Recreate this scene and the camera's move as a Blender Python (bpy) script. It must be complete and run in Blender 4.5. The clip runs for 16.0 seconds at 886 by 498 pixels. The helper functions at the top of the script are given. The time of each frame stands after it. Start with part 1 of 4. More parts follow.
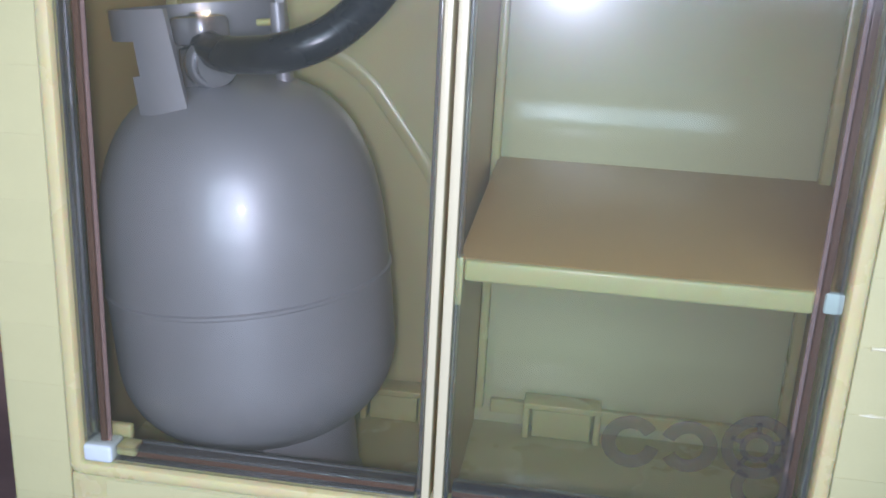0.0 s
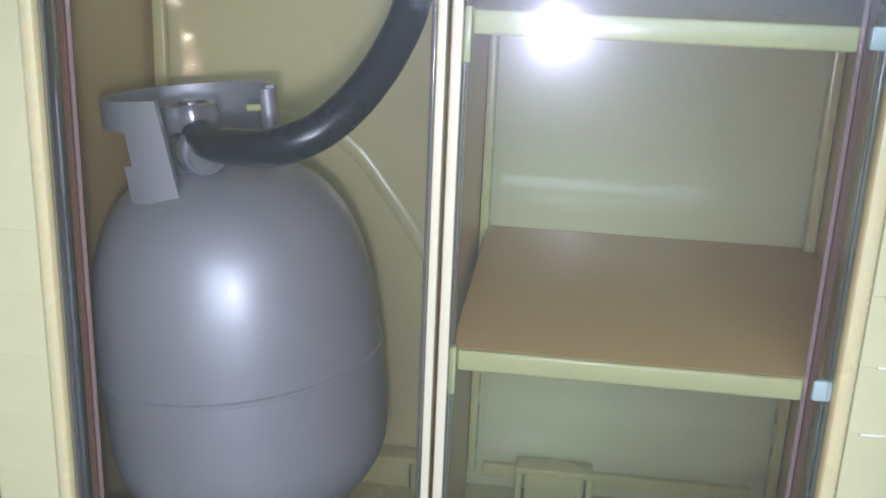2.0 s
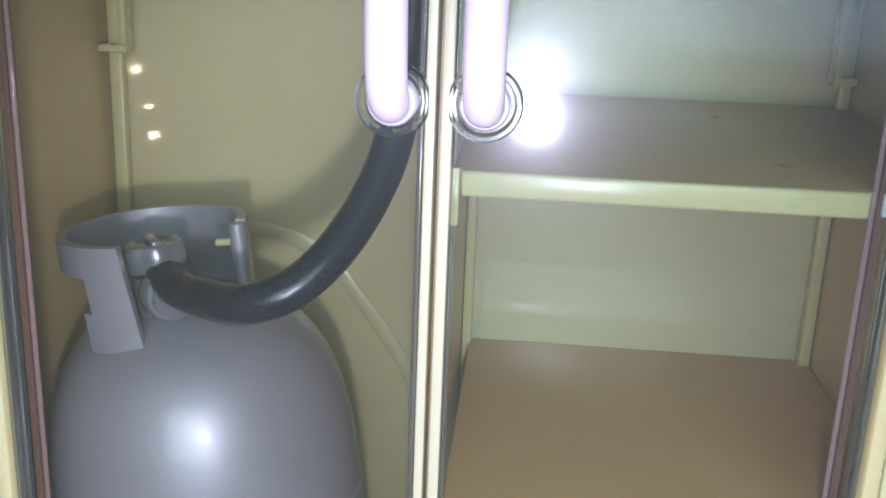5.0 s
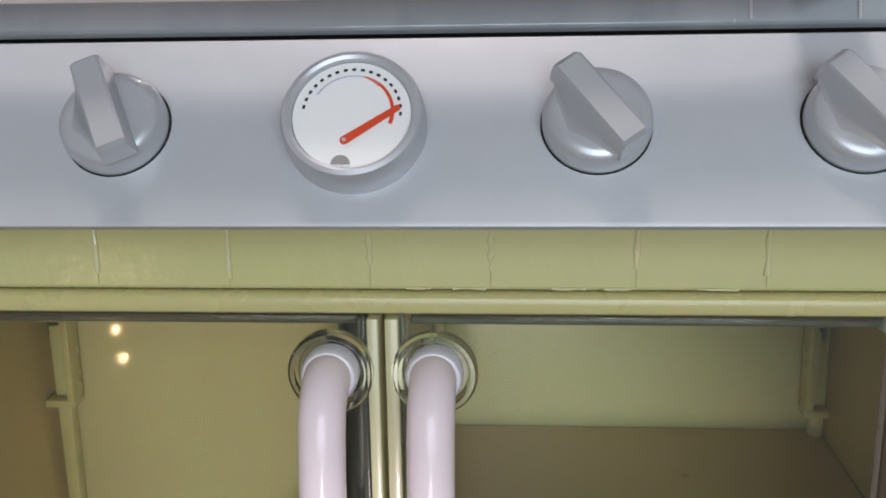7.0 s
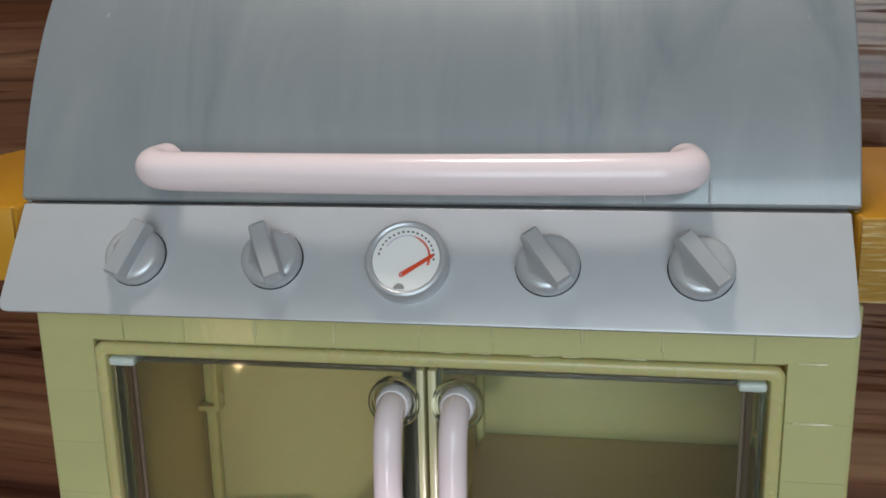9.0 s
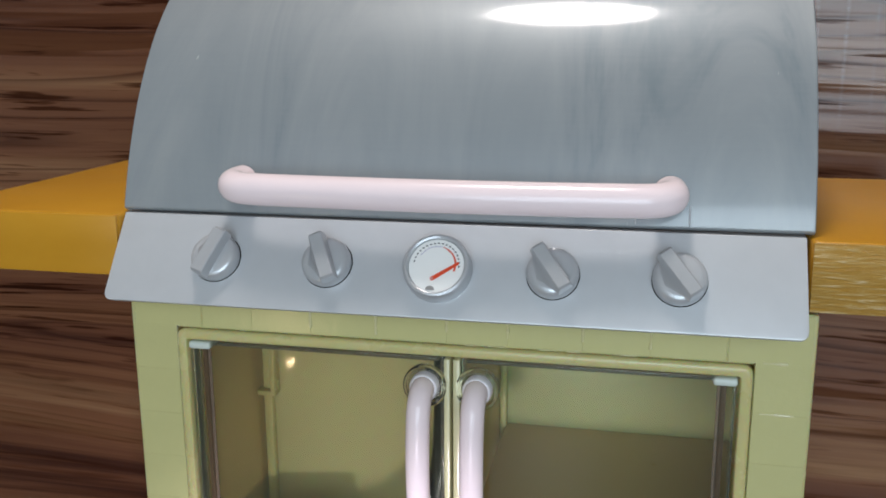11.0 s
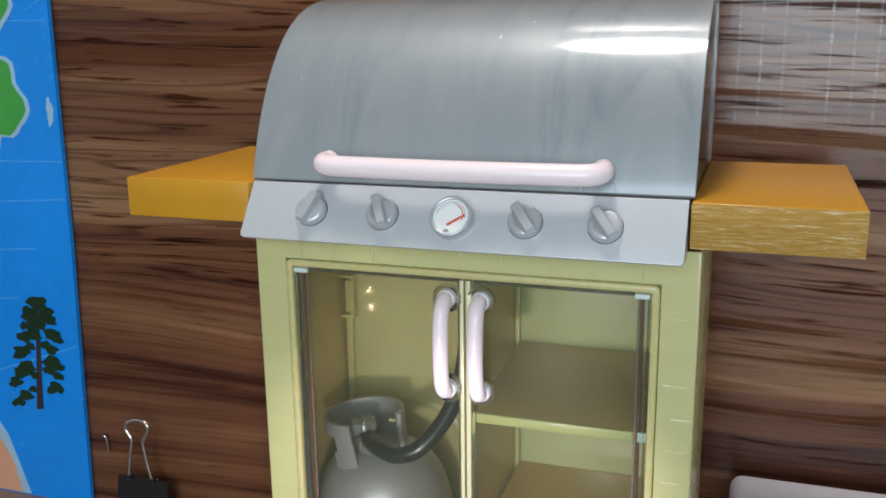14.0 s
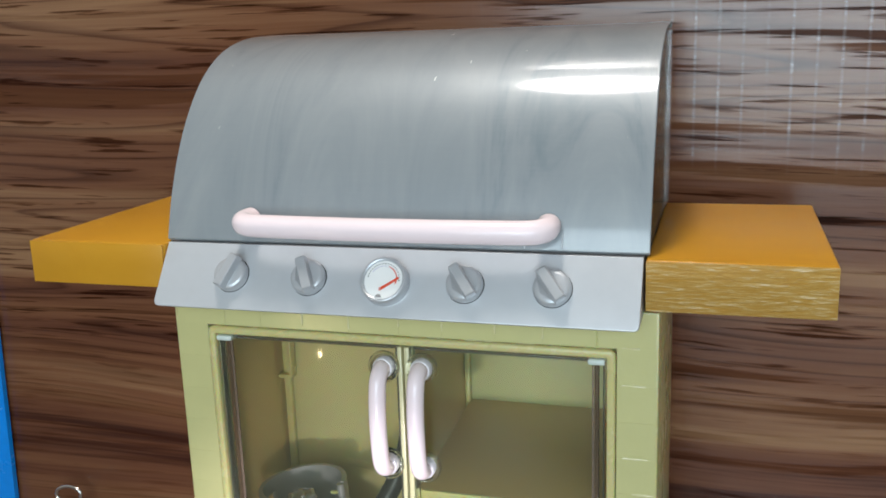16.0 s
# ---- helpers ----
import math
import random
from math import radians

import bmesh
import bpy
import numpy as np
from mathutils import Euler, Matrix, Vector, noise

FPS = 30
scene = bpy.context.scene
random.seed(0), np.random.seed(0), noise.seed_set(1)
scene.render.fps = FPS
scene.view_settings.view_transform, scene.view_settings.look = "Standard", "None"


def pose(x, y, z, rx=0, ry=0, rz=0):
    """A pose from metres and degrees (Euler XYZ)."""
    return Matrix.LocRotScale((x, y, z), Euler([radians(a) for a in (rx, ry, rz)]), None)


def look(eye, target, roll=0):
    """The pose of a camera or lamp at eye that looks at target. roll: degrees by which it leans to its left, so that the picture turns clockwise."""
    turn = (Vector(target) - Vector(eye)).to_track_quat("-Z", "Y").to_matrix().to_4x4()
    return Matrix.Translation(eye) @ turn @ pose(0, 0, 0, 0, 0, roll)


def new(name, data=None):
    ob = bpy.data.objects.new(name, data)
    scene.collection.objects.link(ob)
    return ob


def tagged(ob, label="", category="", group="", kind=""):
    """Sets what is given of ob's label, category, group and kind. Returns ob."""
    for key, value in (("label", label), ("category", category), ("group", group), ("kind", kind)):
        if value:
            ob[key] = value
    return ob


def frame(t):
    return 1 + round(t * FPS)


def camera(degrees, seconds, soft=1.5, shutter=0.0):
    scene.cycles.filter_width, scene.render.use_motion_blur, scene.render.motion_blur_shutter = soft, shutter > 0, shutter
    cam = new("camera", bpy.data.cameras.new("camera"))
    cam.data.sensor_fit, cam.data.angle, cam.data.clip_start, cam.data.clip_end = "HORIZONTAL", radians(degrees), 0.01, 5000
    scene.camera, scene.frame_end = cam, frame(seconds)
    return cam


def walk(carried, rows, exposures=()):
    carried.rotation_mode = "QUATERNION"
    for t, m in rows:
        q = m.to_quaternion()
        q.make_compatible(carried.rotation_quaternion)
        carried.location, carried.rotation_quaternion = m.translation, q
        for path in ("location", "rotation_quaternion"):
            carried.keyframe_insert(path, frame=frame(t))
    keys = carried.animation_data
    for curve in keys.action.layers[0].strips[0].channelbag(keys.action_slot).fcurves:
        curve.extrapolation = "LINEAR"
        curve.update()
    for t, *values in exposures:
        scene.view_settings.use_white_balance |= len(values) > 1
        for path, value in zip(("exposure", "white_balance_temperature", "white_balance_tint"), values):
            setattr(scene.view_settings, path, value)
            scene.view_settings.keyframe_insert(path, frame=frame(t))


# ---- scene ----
cam = camera(50.61, 16.0, soft=1.75)
PATH = [
    (0, (0.0319, -0.2197, 0.1701), (-0.0130, 0.1109, 0.0645), 2.97),
    (0.5, (0.0299, -0.2166, 0.1824), (-0.0094, 0.1158, 0.0802), 2.61),
    (1, (0.0295, -0.2154, 0.1886), (-0.0088, 0.1184, 0.0909), 2.49),
    (1.5, (0.0291, -0.2168, 0.1896), (-0.0100, 0.1167, 0.0908), 2.37),
    (2, (0.0289, -0.2170, 0.1884), (-0.0110, 0.1162, 0.0892), 2.40),
    (2.5, (0.0288, -0.2137, 0.1865), (-0.0107, 0.1188, 0.0846), 2.53),
    (3, (0.0296, -0.2138, 0.1862), (-0.0090, 0.1188, 0.0843), 2.78),
    (5.5, (0.0196, -0.1884, 0.2353), (-0.0054, 0.1489, 0.1452), 1.78),
    (6, (0.0221, -0.1799, 0.2560), (-0.0011, 0.1588, 0.1706), 0.99),
    (6.5, (0.0256, -0.1611, 0.2834), (0.0029, 0.1772, 0.1966), -0.08),
    (7, (0.0253, -0.1607, 0.3070), (0.0008, 0.1787, 0.2251), -0.85),
    (7.5, (0.0308, -0.1595, 0.3184), (0.0033, 0.1791, 0.2342), -0.39),
    (8, (0.0469, -0.1848, 0.3325), (0.0133, 0.1505, 0.2379), -0.26),
    (8.5, (0.0517, -0.2231, 0.3433), (0.0054, 0.1125, 0.2556), -0.66),
    (9, (0.0512, -0.2544, 0.3540), (-0.0055, 0.0812, 0.2721), -1.17),
    (9.5, (0.0498, -0.2602, 0.3574), (-0.0130, 0.0744, 0.2763), -1.30),
    (10, (0.0507, -0.2707, 0.3559), (-0.0156, 0.0638, 0.2770), -0.97),
    (12.5, (0.1126, -0.3953, 0.3844), (0.0169, -0.0681, 0.3053), -0.03),
    (13, (0.1276, -0.4348, 0.3829), (0.0229, -0.1110, 0.3009), -0.27),
    (13.5, (0.1420, -0.4501, 0.3889), (0.0339, -0.1279, 0.3053), -0.64),
    (14, (0.1446, -0.4522, 0.3884), (0.0350, -0.1304, 0.3054), -0.81),
    (14.5, (0.1460, -0.4436, 0.3962), (0.0373, -0.1206, 0.3164), -1.22),
    (15, (0.1487, -0.4423, 0.3958), (0.0400, -0.1189, 0.3181), -1.07),
    (15.5, (0.1479, -0.4298, 0.3938), (0.0423, -0.1053, 0.3160), -1.19),
    (16, (0.1464, -0.4014, 0.4010), (0.0470, -0.0751, 0.3223), -2.03),
]
EXPOSURES = [
    (0.0, 0.16, 5120, 33), (3.0, 0.19, 5160, 33), (5.5, 0.20, 5250, 31), (6.5, 0.14, 5750, 30), (7.0, -0.15, 6350, 24), (7.5, -0.34, 6600, 18), (8.0, -0.7, 6850, 17),
    (9.0, -0.47, 6350, 17), (10.0, -0.36, 6050, 18), (12.5, -0.02, 6300, 18), (14.0, 0.0, 6150, 17), (16.0, 0.1, 6150, 15),
]
walk(cam, [(t, look(eye, target, roll)) for t, eye, target, roll in PATH], EXPOSURES)

# world, lamps and exposure
world = bpy.data.worlds.new("room_world")
scene.world = world
world.use_nodes = True
world.node_tree.nodes["Background"].inputs[0].default_value = (0.5, 0.55, 0.6, 1)
world.node_tree.nodes["Background"].inputs[1].default_value = 0.05


def lamp(name, kind, m, power, colour, size):
    data = bpy.data.lights.new(name, kind)
    data.energy, data.color = power, colour
    if kind == "AREA":
        data.shape, data.size, data.size_y = "RECTANGLE", size[0], size[1]
    else:
        data.shadow_soft_size = size
    ob = new(name, data)
    ob.matrix_world = m
    return ob


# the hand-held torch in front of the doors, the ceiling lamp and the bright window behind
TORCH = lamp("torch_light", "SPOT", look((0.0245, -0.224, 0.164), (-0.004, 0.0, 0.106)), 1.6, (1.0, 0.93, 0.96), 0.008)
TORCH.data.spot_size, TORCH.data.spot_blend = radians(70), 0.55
lamp("ceiling_light", "POINT", pose(-0.07, 0.02, 1.65), 42.0, (1.0, 0.93, 0.80), 0.13)
lamp("window_light", "AREA", look((0.30, -1.9, 0.62), (0.10, 0.1, 0.35)), 27.0, (0.775, 0.945, 0.965), (1.3, 1.05))

# ---------- materials ----------
U = 0.07  # metres to one module of the toy


def material(name, base=(0.5, 0.5, 0.5), rough=0.5, metal=0.0, spec=0.5, coat=0.0):
    mat = bpy.data.materials.new(name)
    mat.use_nodes = True
    b = mat.node_tree.nodes["Principled BSDF"]
    b.inputs["Base Color"].default_value = (*base, 1)
    b.inputs["Roughness"].default_value = rough
    b.inputs["Metallic"].default_value = metal
    b.inputs["Specular IOR Level"].default_value = spec
    b.inputs["Coat Weight"].default_value = coat
    return mat


def node(mat, kind, **values):
    n = mat.node_tree.nodes.new(kind)
    for key, value in values.items():
        n.inputs[key.replace("_", " ")].default_value = value
    return n


def link(mat, a, b):
    mat.node_tree.links.new(a, b)


def coords(mat, scale=(1, 1, 1), rot=(0, 0, 0)):
    tc = node(mat, "ShaderNodeTexCoord")
    mp = node(mat, "ShaderNodeMapping")
    mp.inputs["Scale"].default_value = scale
    mp.inputs["Rotation"].default_value = rot
    link(mat, tc.outputs["Object"], mp.inputs["Vector"])
    return mp.outputs["Vector"]


def noise_of(mat, vec, scale, detail=4.0, rough=0.55, distortion=0.0):
    n = node(mat, "ShaderNodeTexNoise", Scale=scale, Detail=detail, Roughness=rough, Distortion=distortion)
    link(mat, vec, n.inputs["Vector"])
    return n.outputs["Fac"]


def ramp(mat, fac, stops):
    r = node(mat, "ShaderNodeValToRGB")
    els = r.color_ramp.elements
    while len(els) < len(stops):
        els.new(0.5)
    for e, (p, c) in zip(els, stops):
        e.position = p
        e.color = (*c, 1) if len(c) == 3 else c
    link(mat, fac, r.inputs["Fac"])
    return r.outputs["Color"]


def mix(mat, fac, a, b, mode="MIX"):
    m = mat.node_tree.nodes.new("ShaderNodeMix")
    m.data_type, m.blend_type = "RGBA", mode
    for sock, v in ((m.inputs[0], fac), (m.inputs[6], a), (m.inputs[7], b)):
        if isinstance(v, (int, float)):
            sock.default_value = v
        elif isinstance(v, tuple):
            sock.default_value = (*v, 1)
        else:
            link(mat, v, sock)
    return m.outputs[2]


def bump(mat, height, strength, distance=0.001):
    n = node(mat, "ShaderNodeBump", Strength=strength, Distance=distance)
    link(mat, height, n.inputs["Height"])
    link(mat, n.outputs["Normal"], mat.node_tree.nodes["Principled BSDF"].inputs["Normal"])


def principled(mat, key):
    return mat.node_tree.nodes["Principled BSDF"].inputs[key]


def plastic(name, base, rough, metal=0.0, vary=0.07, grain=350.0, relief=0.04, spec=0.5, coat=0.0, smudge=1.0):
    """Moulded plastic: slight mottling at two scales, a fine skin and handling smudges in the gloss."""
    mat = material(name, base, rough, metal, spec, coat)
    v = coords(mat)
    big, small = noise_of(mat, v, 9.0, 3), noise_of(mat, v, 120.0, 3)
    both = mix(mat, 0.35, big, small)
    lo = tuple(c * (1 - vary) for c in base)
    hi = tuple(min(1.0, c * (1 + vary)) for c in base)
    link(mat, ramp(mat, both, [(0.3, lo), (0.7, hi)]), principled(mat, "Base Color"))
    r = ramp(mat, noise_of(mat, v, 26.0, 5, 0.65), [(0.25, (rough * (1 - 0.15 * smudge),) * 3), (0.8, (min(1, rough * (1 + 0.3 * smudge)),) * 3)])
    link(mat, r, principled(mat, "Roughness"))
    bump(mat, noise_of(mat, v, grain, 2), relief, 0.0006)
    return mat


M_CREAM = plastic("cream_plastic", (0.59, 0.535, 0.245), 0.27, vary=0.05, relief=0.004, smudge=0.3)
M_BACK = plastic("polished_cream_plastic", (0.61, 0.535, 0.27), 0.25, vary=0.04, relief=0.003, smudge=0.25)
# right back panel: the paler colour paints in the reflection it carries
M_BACKPALE = plastic("polished_plastic_painted_sheen", (0.58, 0.54, 0.295), 0.22, vary=0.04, relief=0.003, smudge=0.25)
M_RIB = plastic("glossy_cream_plastic", (0.58, 0.54, 0.295), 0.13, vary=0.03, relief=0.003, smudge=0.2)
M_SIDE = plastic("tan_lining_plastic", (0.62, 0.45, 0.20), 0.34, vary=0.04, relief=0.0, smudge=0.3)
for cream in (M_CREAM, M_BACK, M_BACKPALE, M_SIDE):   # thin moulded plastic lets a little warm light through
    principled(cream, "Subsurface Weight").default_value = 0.4
    principled(cream, "Subsurface Radius").default_value = (1.0, 0.42, 0.14)
    principled(cream, "Subsurface Scale").default_value = 0.006
M_BRICK = plastic("cream_brick_plastic", (0.565, 0.54, 0.25), 0.17, vary=0.04, grain=330.0, relief=0.2)
M_LIP = plastic("pale_cream_plastic", (0.63, 0.585, 0.34), 0.22, vary=0.03, relief=0.0, smudge=0.3)
M_SHELF = plastic("tan_shelf_plastic", (0.63, 0.405, 0.14), 0.30, vary=0.06, relief=0.01)
M_TANK = plastic("grey_tank_plastic", (0.40, 0.382, 0.41), 0.43, metal=0.38, vary=0.10, relief=0.003, smudge=0.5, coat=0.35)
M_PANEL = plastic("silver_panel_plastic", (0.565, 0.585, 0.61), 0.36, metal=0.25, vary=0.05)
M_KNOB = plastic("silver_knob_plastic", (0.53, 0.55, 0.575), 0.30, metal=0.35, vary=0.05)
M_VALVE = plastic("grey_valve_plastic", (0.40, 0.39, 0.42), 0.17, metal=0.6, vary=0.08)
M_HANDLE = plastic("pale_pink_plastic", (0.97, 0.82, 0.845), 0.20, vary=0.02, relief=0.02)
M_WHITE = plastic("white_collar_plastic", (0.84, 0.80, 0.84), 0.3, vary=0.02)
M_CAP = plastic("pale_cap_plastic", (0.64, 0.71, 0.66), 0.18, vary=0.04)
M_HOSE = plastic("dark_rubber", (0.019, 0.019, 0.027), 0.28, vary=0.2, spec=0.5)
# black painted in for the shade inside gaps and the foot hole
M_BLACK = material("gap_shade_black", (0.012, 0.012, 0.012), 0.8)
M_DARK = plastic("recess_shade_olive", (0.06, 0.05, 0.025), 0.6)
M_DIAL = plastic("white_dial", (0.92, 0.92, 0.90), 0.4, vary=0.02)
M_INK = material("black_ink", (0.015, 0.015, 0.015), 0.6)
M_RED = material("orange_red_ink", (0.75, 0.075, 0.02), 0.45)
M_REDTHIN = material("faded_red_ink", (0.70, 0.16, 0.12), 0.5)
M_LILAC = material("lilac_ink", (0.55, 0.52, 0.66), 0.5)
M_GREYDOT = material("grey_print", (0.30, 0.29, 0.28), 0.5)
M_BULB = material("warm_bulb_glow", (0.9, 0.8, 0.6), 0.4)
M_BULB.node_tree.nodes["Principled BSDF"].inputs["Emission Color"].default_value = (1.0, 0.72, 0.36, 1)
M_BULB.node_tree.nodes["Principled BSDF"].inputs["Emission Strength"].default_value = 260.0
M_STEEL = material("bright_wire_steel", (0.72, 0.70, 0.66), 0.18, 1.0)
M_CLIP = plastic("black_lacquered_steel", (0.012, 0.012, 0.014), 0.3, vary=0.2)
M_BOX = plastic("white_box_plastic", (0.62, 0.60, 0.66), 0.4, vary=0.04)


def hood_material():
    """Silver paint with faint flow marks of the moulding."""
    mat = material("silver_hood_plastic", (0.36, 0.37, 0.38), 0.33, 0.18, spec=0.3, coat=0.85)
    v = coords(mat, (9, 3, 1.6), (0, 0.22, 0))
    flow = noise_of(mat, v, 3.0, 5, 0.6, 1.4)
    fine = noise_of(mat, coords(mat, (4, 60, 60)), 12.0, 3)
    both = mix(mat, 0.06, flow, fine)
    paint = ramp(mat, both, [(0.30, (0.205, 0.246, 0.270)), (0.42, (0.262, 0.295, 0.316)), (0.55, (0.295, 0.325, 0.343)), (0.72, (0.335, 0.360, 0.372))])
    nick = ramp(mat, noise_of(mat, coords(mat, (260, 90, 60), (0, 0.5, 0)), 1.0, 2, 0.5), [(0.765, (0, 0, 0)), (0.785, (1, 1, 1))])
    link(mat, mix(mat, nick, paint, (0.62, 0.64, 0.65)), principled(mat, "Base Color"))
    principled(mat, "Roughness").default_value = 0.42
    principled(mat, "Coat Roughness").default_value = 0.10
    bump(mat, flow, 0.007, 0.002)
    return mat


M_HOOD = hood_material()


def orange_material(name, front):
    """Ochre plastic boards with a moulded wood grain."""
    mat = material(name, (0.62, 0.29, 0.03), 0.34, spec=0.3)
    v = coords(mat, (26, 60, 250) if front else (5, 9, 9))
    grain = noise_of(mat, v, 4.5, 5, 0.65, 0.6)
    blotch = noise_of(mat, coords(mat), 14.0, 3)
    col = ramp(mat, grain, [(0.34, (0.50, 0.26, 0.04)), (0.52, (0.58, 0.34, 0.08)), (0.61, (0.65, 0.44, 0.17)), (0.71, (0.74, 0.59, 0.36))] if front else [(0.3, (0.575, 0.27, 0.016)), (0.75, (0.63, 0.31, 0.022))])
    link(mat, mix(mat, blotch, col, mix(mat, 0.15, col, (0.45, 0.2, 0.02))), principled(mat, "Base Color"))
    link(mat, ramp(mat, grain, [(0.35, (0.28,) * 3), (0.7, (0.42 if front else 0.34,) * 3)]), principled(mat, "Roughness"))
    bump(mat, ramp(mat, grain, [(0.38, (0, 0, 0)), (0.62, (1, 1, 1))]) if front else blotch, 0.55 if front else 0.03, 0.0013)
    return mat


M_OCHRE = orange_material("ochre_board_plastic", False)
M_OCHREF = orange_material("ochre_board_grain", True)


def wall_material():
    """Glossy walnut laminate with long level grain and a few wide dark figures."""
    mat = material("walnut_laminate", (0.12, 0.06, 0.04), 0.3)
    warp = noise_of(mat, coords(mat, (0.9, 1, 3.0)), 2.2, 1, 0.5)
    tc = node(mat, "ShaderNodeTexCoord")
    sep = node(mat, "ShaderNodeSeparateXYZ")
    link(mat, tc.outputs["Object"], sep.inputs[0])

    def math_node(op, a, b, c=None):
        n = node(mat, "ShaderNodeMath")
        n.operation = op
        for sock, v in zip(n.inputs, (a, b, c)):
            if isinstance(v, (int, float)):
                sock.default_value = v
            elif v is not None:
                link(mat, v, sock)
        return n.outputs[0]

    joined = node(mat, "ShaderNodeCombineXYZ")
    link(mat, math_node("MULTIPLY", sep.outputs[0], 0.021), joined.inputs[0])
    link(mat, math_node("MULTIPLY_ADD", warp, 0.045, sep.outputs[2]), joined.inputs[2])
    v = joined.outputs[0]
    wide = noise_of(mat, v, 13.0, 2, 0.45)
    lines = noise_of(mat, v, 50.0, 5, 0.6)
    hair = noise_of(mat, v, 230.0, 4, 0.65)
    col = ramp(mat, mix(mat, 0.42, wide, lines), [(0.36, (0.027, 0.008, 0.0045)), (0.42, (0.060, 0.019, 0.010)), (0.45, (0.128, 0.048, 0.024)), (0.52, (0.183, 0.077, 0.036)), (0.59, (0.285, 0.15, 0.075))])

    def stretched(x_share, wave):
        """The wall's plane with its level direction drawn out, and a slow wave in the grain."""
        n = node(mat, "ShaderNodeCombineXYZ")
        link(mat, math_node("MULTIPLY", sep.outputs[0], x_share), n.inputs[0])
        link(mat, math_node("MULTIPLY_ADD", warp, wave, sep.outputs[2]), n.inputs[2])
        return n.outputs[0]

    thin = ramp(mat, noise_of(mat, v, 85.0, 3, 0.55), [(0.39, (0.25, 0.2, 0.19)), (0.425, (1, 1, 1))])
    pores = ramp(mat, hair, [(0.36, (0.55, 0.50, 0.47)), (0.47, (1, 1, 1))])
    dashes = ramp(mat, noise_of(mat, stretched(0.05, 0.05), 240.0, 3, 0.55, 0.2), [(0.35, (0.30, 0.24, 0.22)), (0.39, (0.66, 0.60, 0.58)), (0.42, (1, 1, 1))])
    figure = math_node("FRACT", math_node("MULTIPLY", noise_of(mat, stretched(0.035, 0.05), 17.0, 2, 0.4), 17.0), 0.0)
    rings = ramp(mat, figure, [(0.0, (0.45, 0.37, 0.35)), (0.05, (0.88, 0.85, 0.84)), (0.22, (1, 1, 1)), (0.80, (1, 1, 1)), (1.0, (0.45, 0.37, 0.35))])
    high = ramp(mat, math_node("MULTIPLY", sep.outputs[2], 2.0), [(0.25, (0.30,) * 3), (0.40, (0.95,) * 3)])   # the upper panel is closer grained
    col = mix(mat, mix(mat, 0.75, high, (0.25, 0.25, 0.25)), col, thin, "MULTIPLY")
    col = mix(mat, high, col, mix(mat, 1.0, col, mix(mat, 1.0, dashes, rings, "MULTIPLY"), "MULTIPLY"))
    wood = mix(mat, 0.5, col, pores, "MULTIPLY")
    link(mat, ramp(mat, lines, [(0.3, (0.25,) * 3), (0.7, (0.17,) * 3)]), principled(mat, "Roughness"))
    # the dark lines are dull pores
    pore = mix(mat, 1.0, mix(mat, 1.0, thin, dashes, "MULTIPLY"), pores, "MULTIPLY")
    link(mat, ramp(mat, pore, [(0.25, (0.05,) * 3), (0.95, (0.54,) * 3)]), principled(mat, "Specular IOR Level"))
    # upright welts of the laminate, 13 mm apart, broken along their length
    phase = math_node("FRACT", math_node("MULTIPLY", sep.outputs[0], 74.0), 0.0)
    welt = ramp(mat, phase, [(0.40, (0, 0, 0)), (0.5, (1, 1, 1)), (0.60, (0, 0, 0))])
    broken = ramp(mat, noise_of(mat, coords(mat, (30, 1, 160)), 1.0, 3, 0.6), [(0.46, (0, 0, 0)), (0.62, (1, 1, 1))])
    ripple = noise_of(mat, coords(mat, (40, 1, 12)), 1.6, 3, 0.6)
    height = mix(mat, 1.0, mix(mat, 0.25, ripple, lines), mix(mat, 1.0, mix(mat, 1.0, welt, broken, "MULTIPLY"), (0.05, 0.05, 0.05), "MULTIPLY"), "ADD")
    bump(mat, height, 0.16, 0.002)
    # pale glints painted into the colour on the welts of the panel beside the hood
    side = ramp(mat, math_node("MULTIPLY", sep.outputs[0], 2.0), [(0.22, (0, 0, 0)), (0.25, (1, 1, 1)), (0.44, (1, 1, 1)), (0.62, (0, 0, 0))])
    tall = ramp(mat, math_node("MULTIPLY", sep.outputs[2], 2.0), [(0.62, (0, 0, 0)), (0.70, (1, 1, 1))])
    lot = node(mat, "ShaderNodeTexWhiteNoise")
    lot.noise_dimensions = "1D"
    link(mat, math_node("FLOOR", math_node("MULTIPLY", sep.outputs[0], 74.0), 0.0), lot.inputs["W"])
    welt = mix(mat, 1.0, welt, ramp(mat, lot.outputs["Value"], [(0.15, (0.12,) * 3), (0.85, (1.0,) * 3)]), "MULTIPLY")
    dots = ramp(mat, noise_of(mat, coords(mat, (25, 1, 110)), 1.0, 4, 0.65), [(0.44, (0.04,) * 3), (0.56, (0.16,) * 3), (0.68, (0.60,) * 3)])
    scuff_glint = mix(mat, 1.0, mix(mat, 1.0, welt, dots, "MULTIPLY"), mix(mat, 1.0, side, tall, "MULTIPLY"), "MULTIPLY")
    link(mat, mix(mat, scuff_glint, wood, (0.62, 0.62, 0.62)), principled(mat, "Base Color"))
    return mat


M_WALNUT = wall_material()


def banner_material():
    mat = plastic("blue_vinyl", (0.006, 0.27, 0.86), 0.24, vary=0.12, relief=0.02)
    fold = noise_of(mat, coords(mat, (5, 5, 11), (0, 0.3, 0)), 2.4, 3)
    bump(mat, fold, 0.25, 0.004)
    return mat


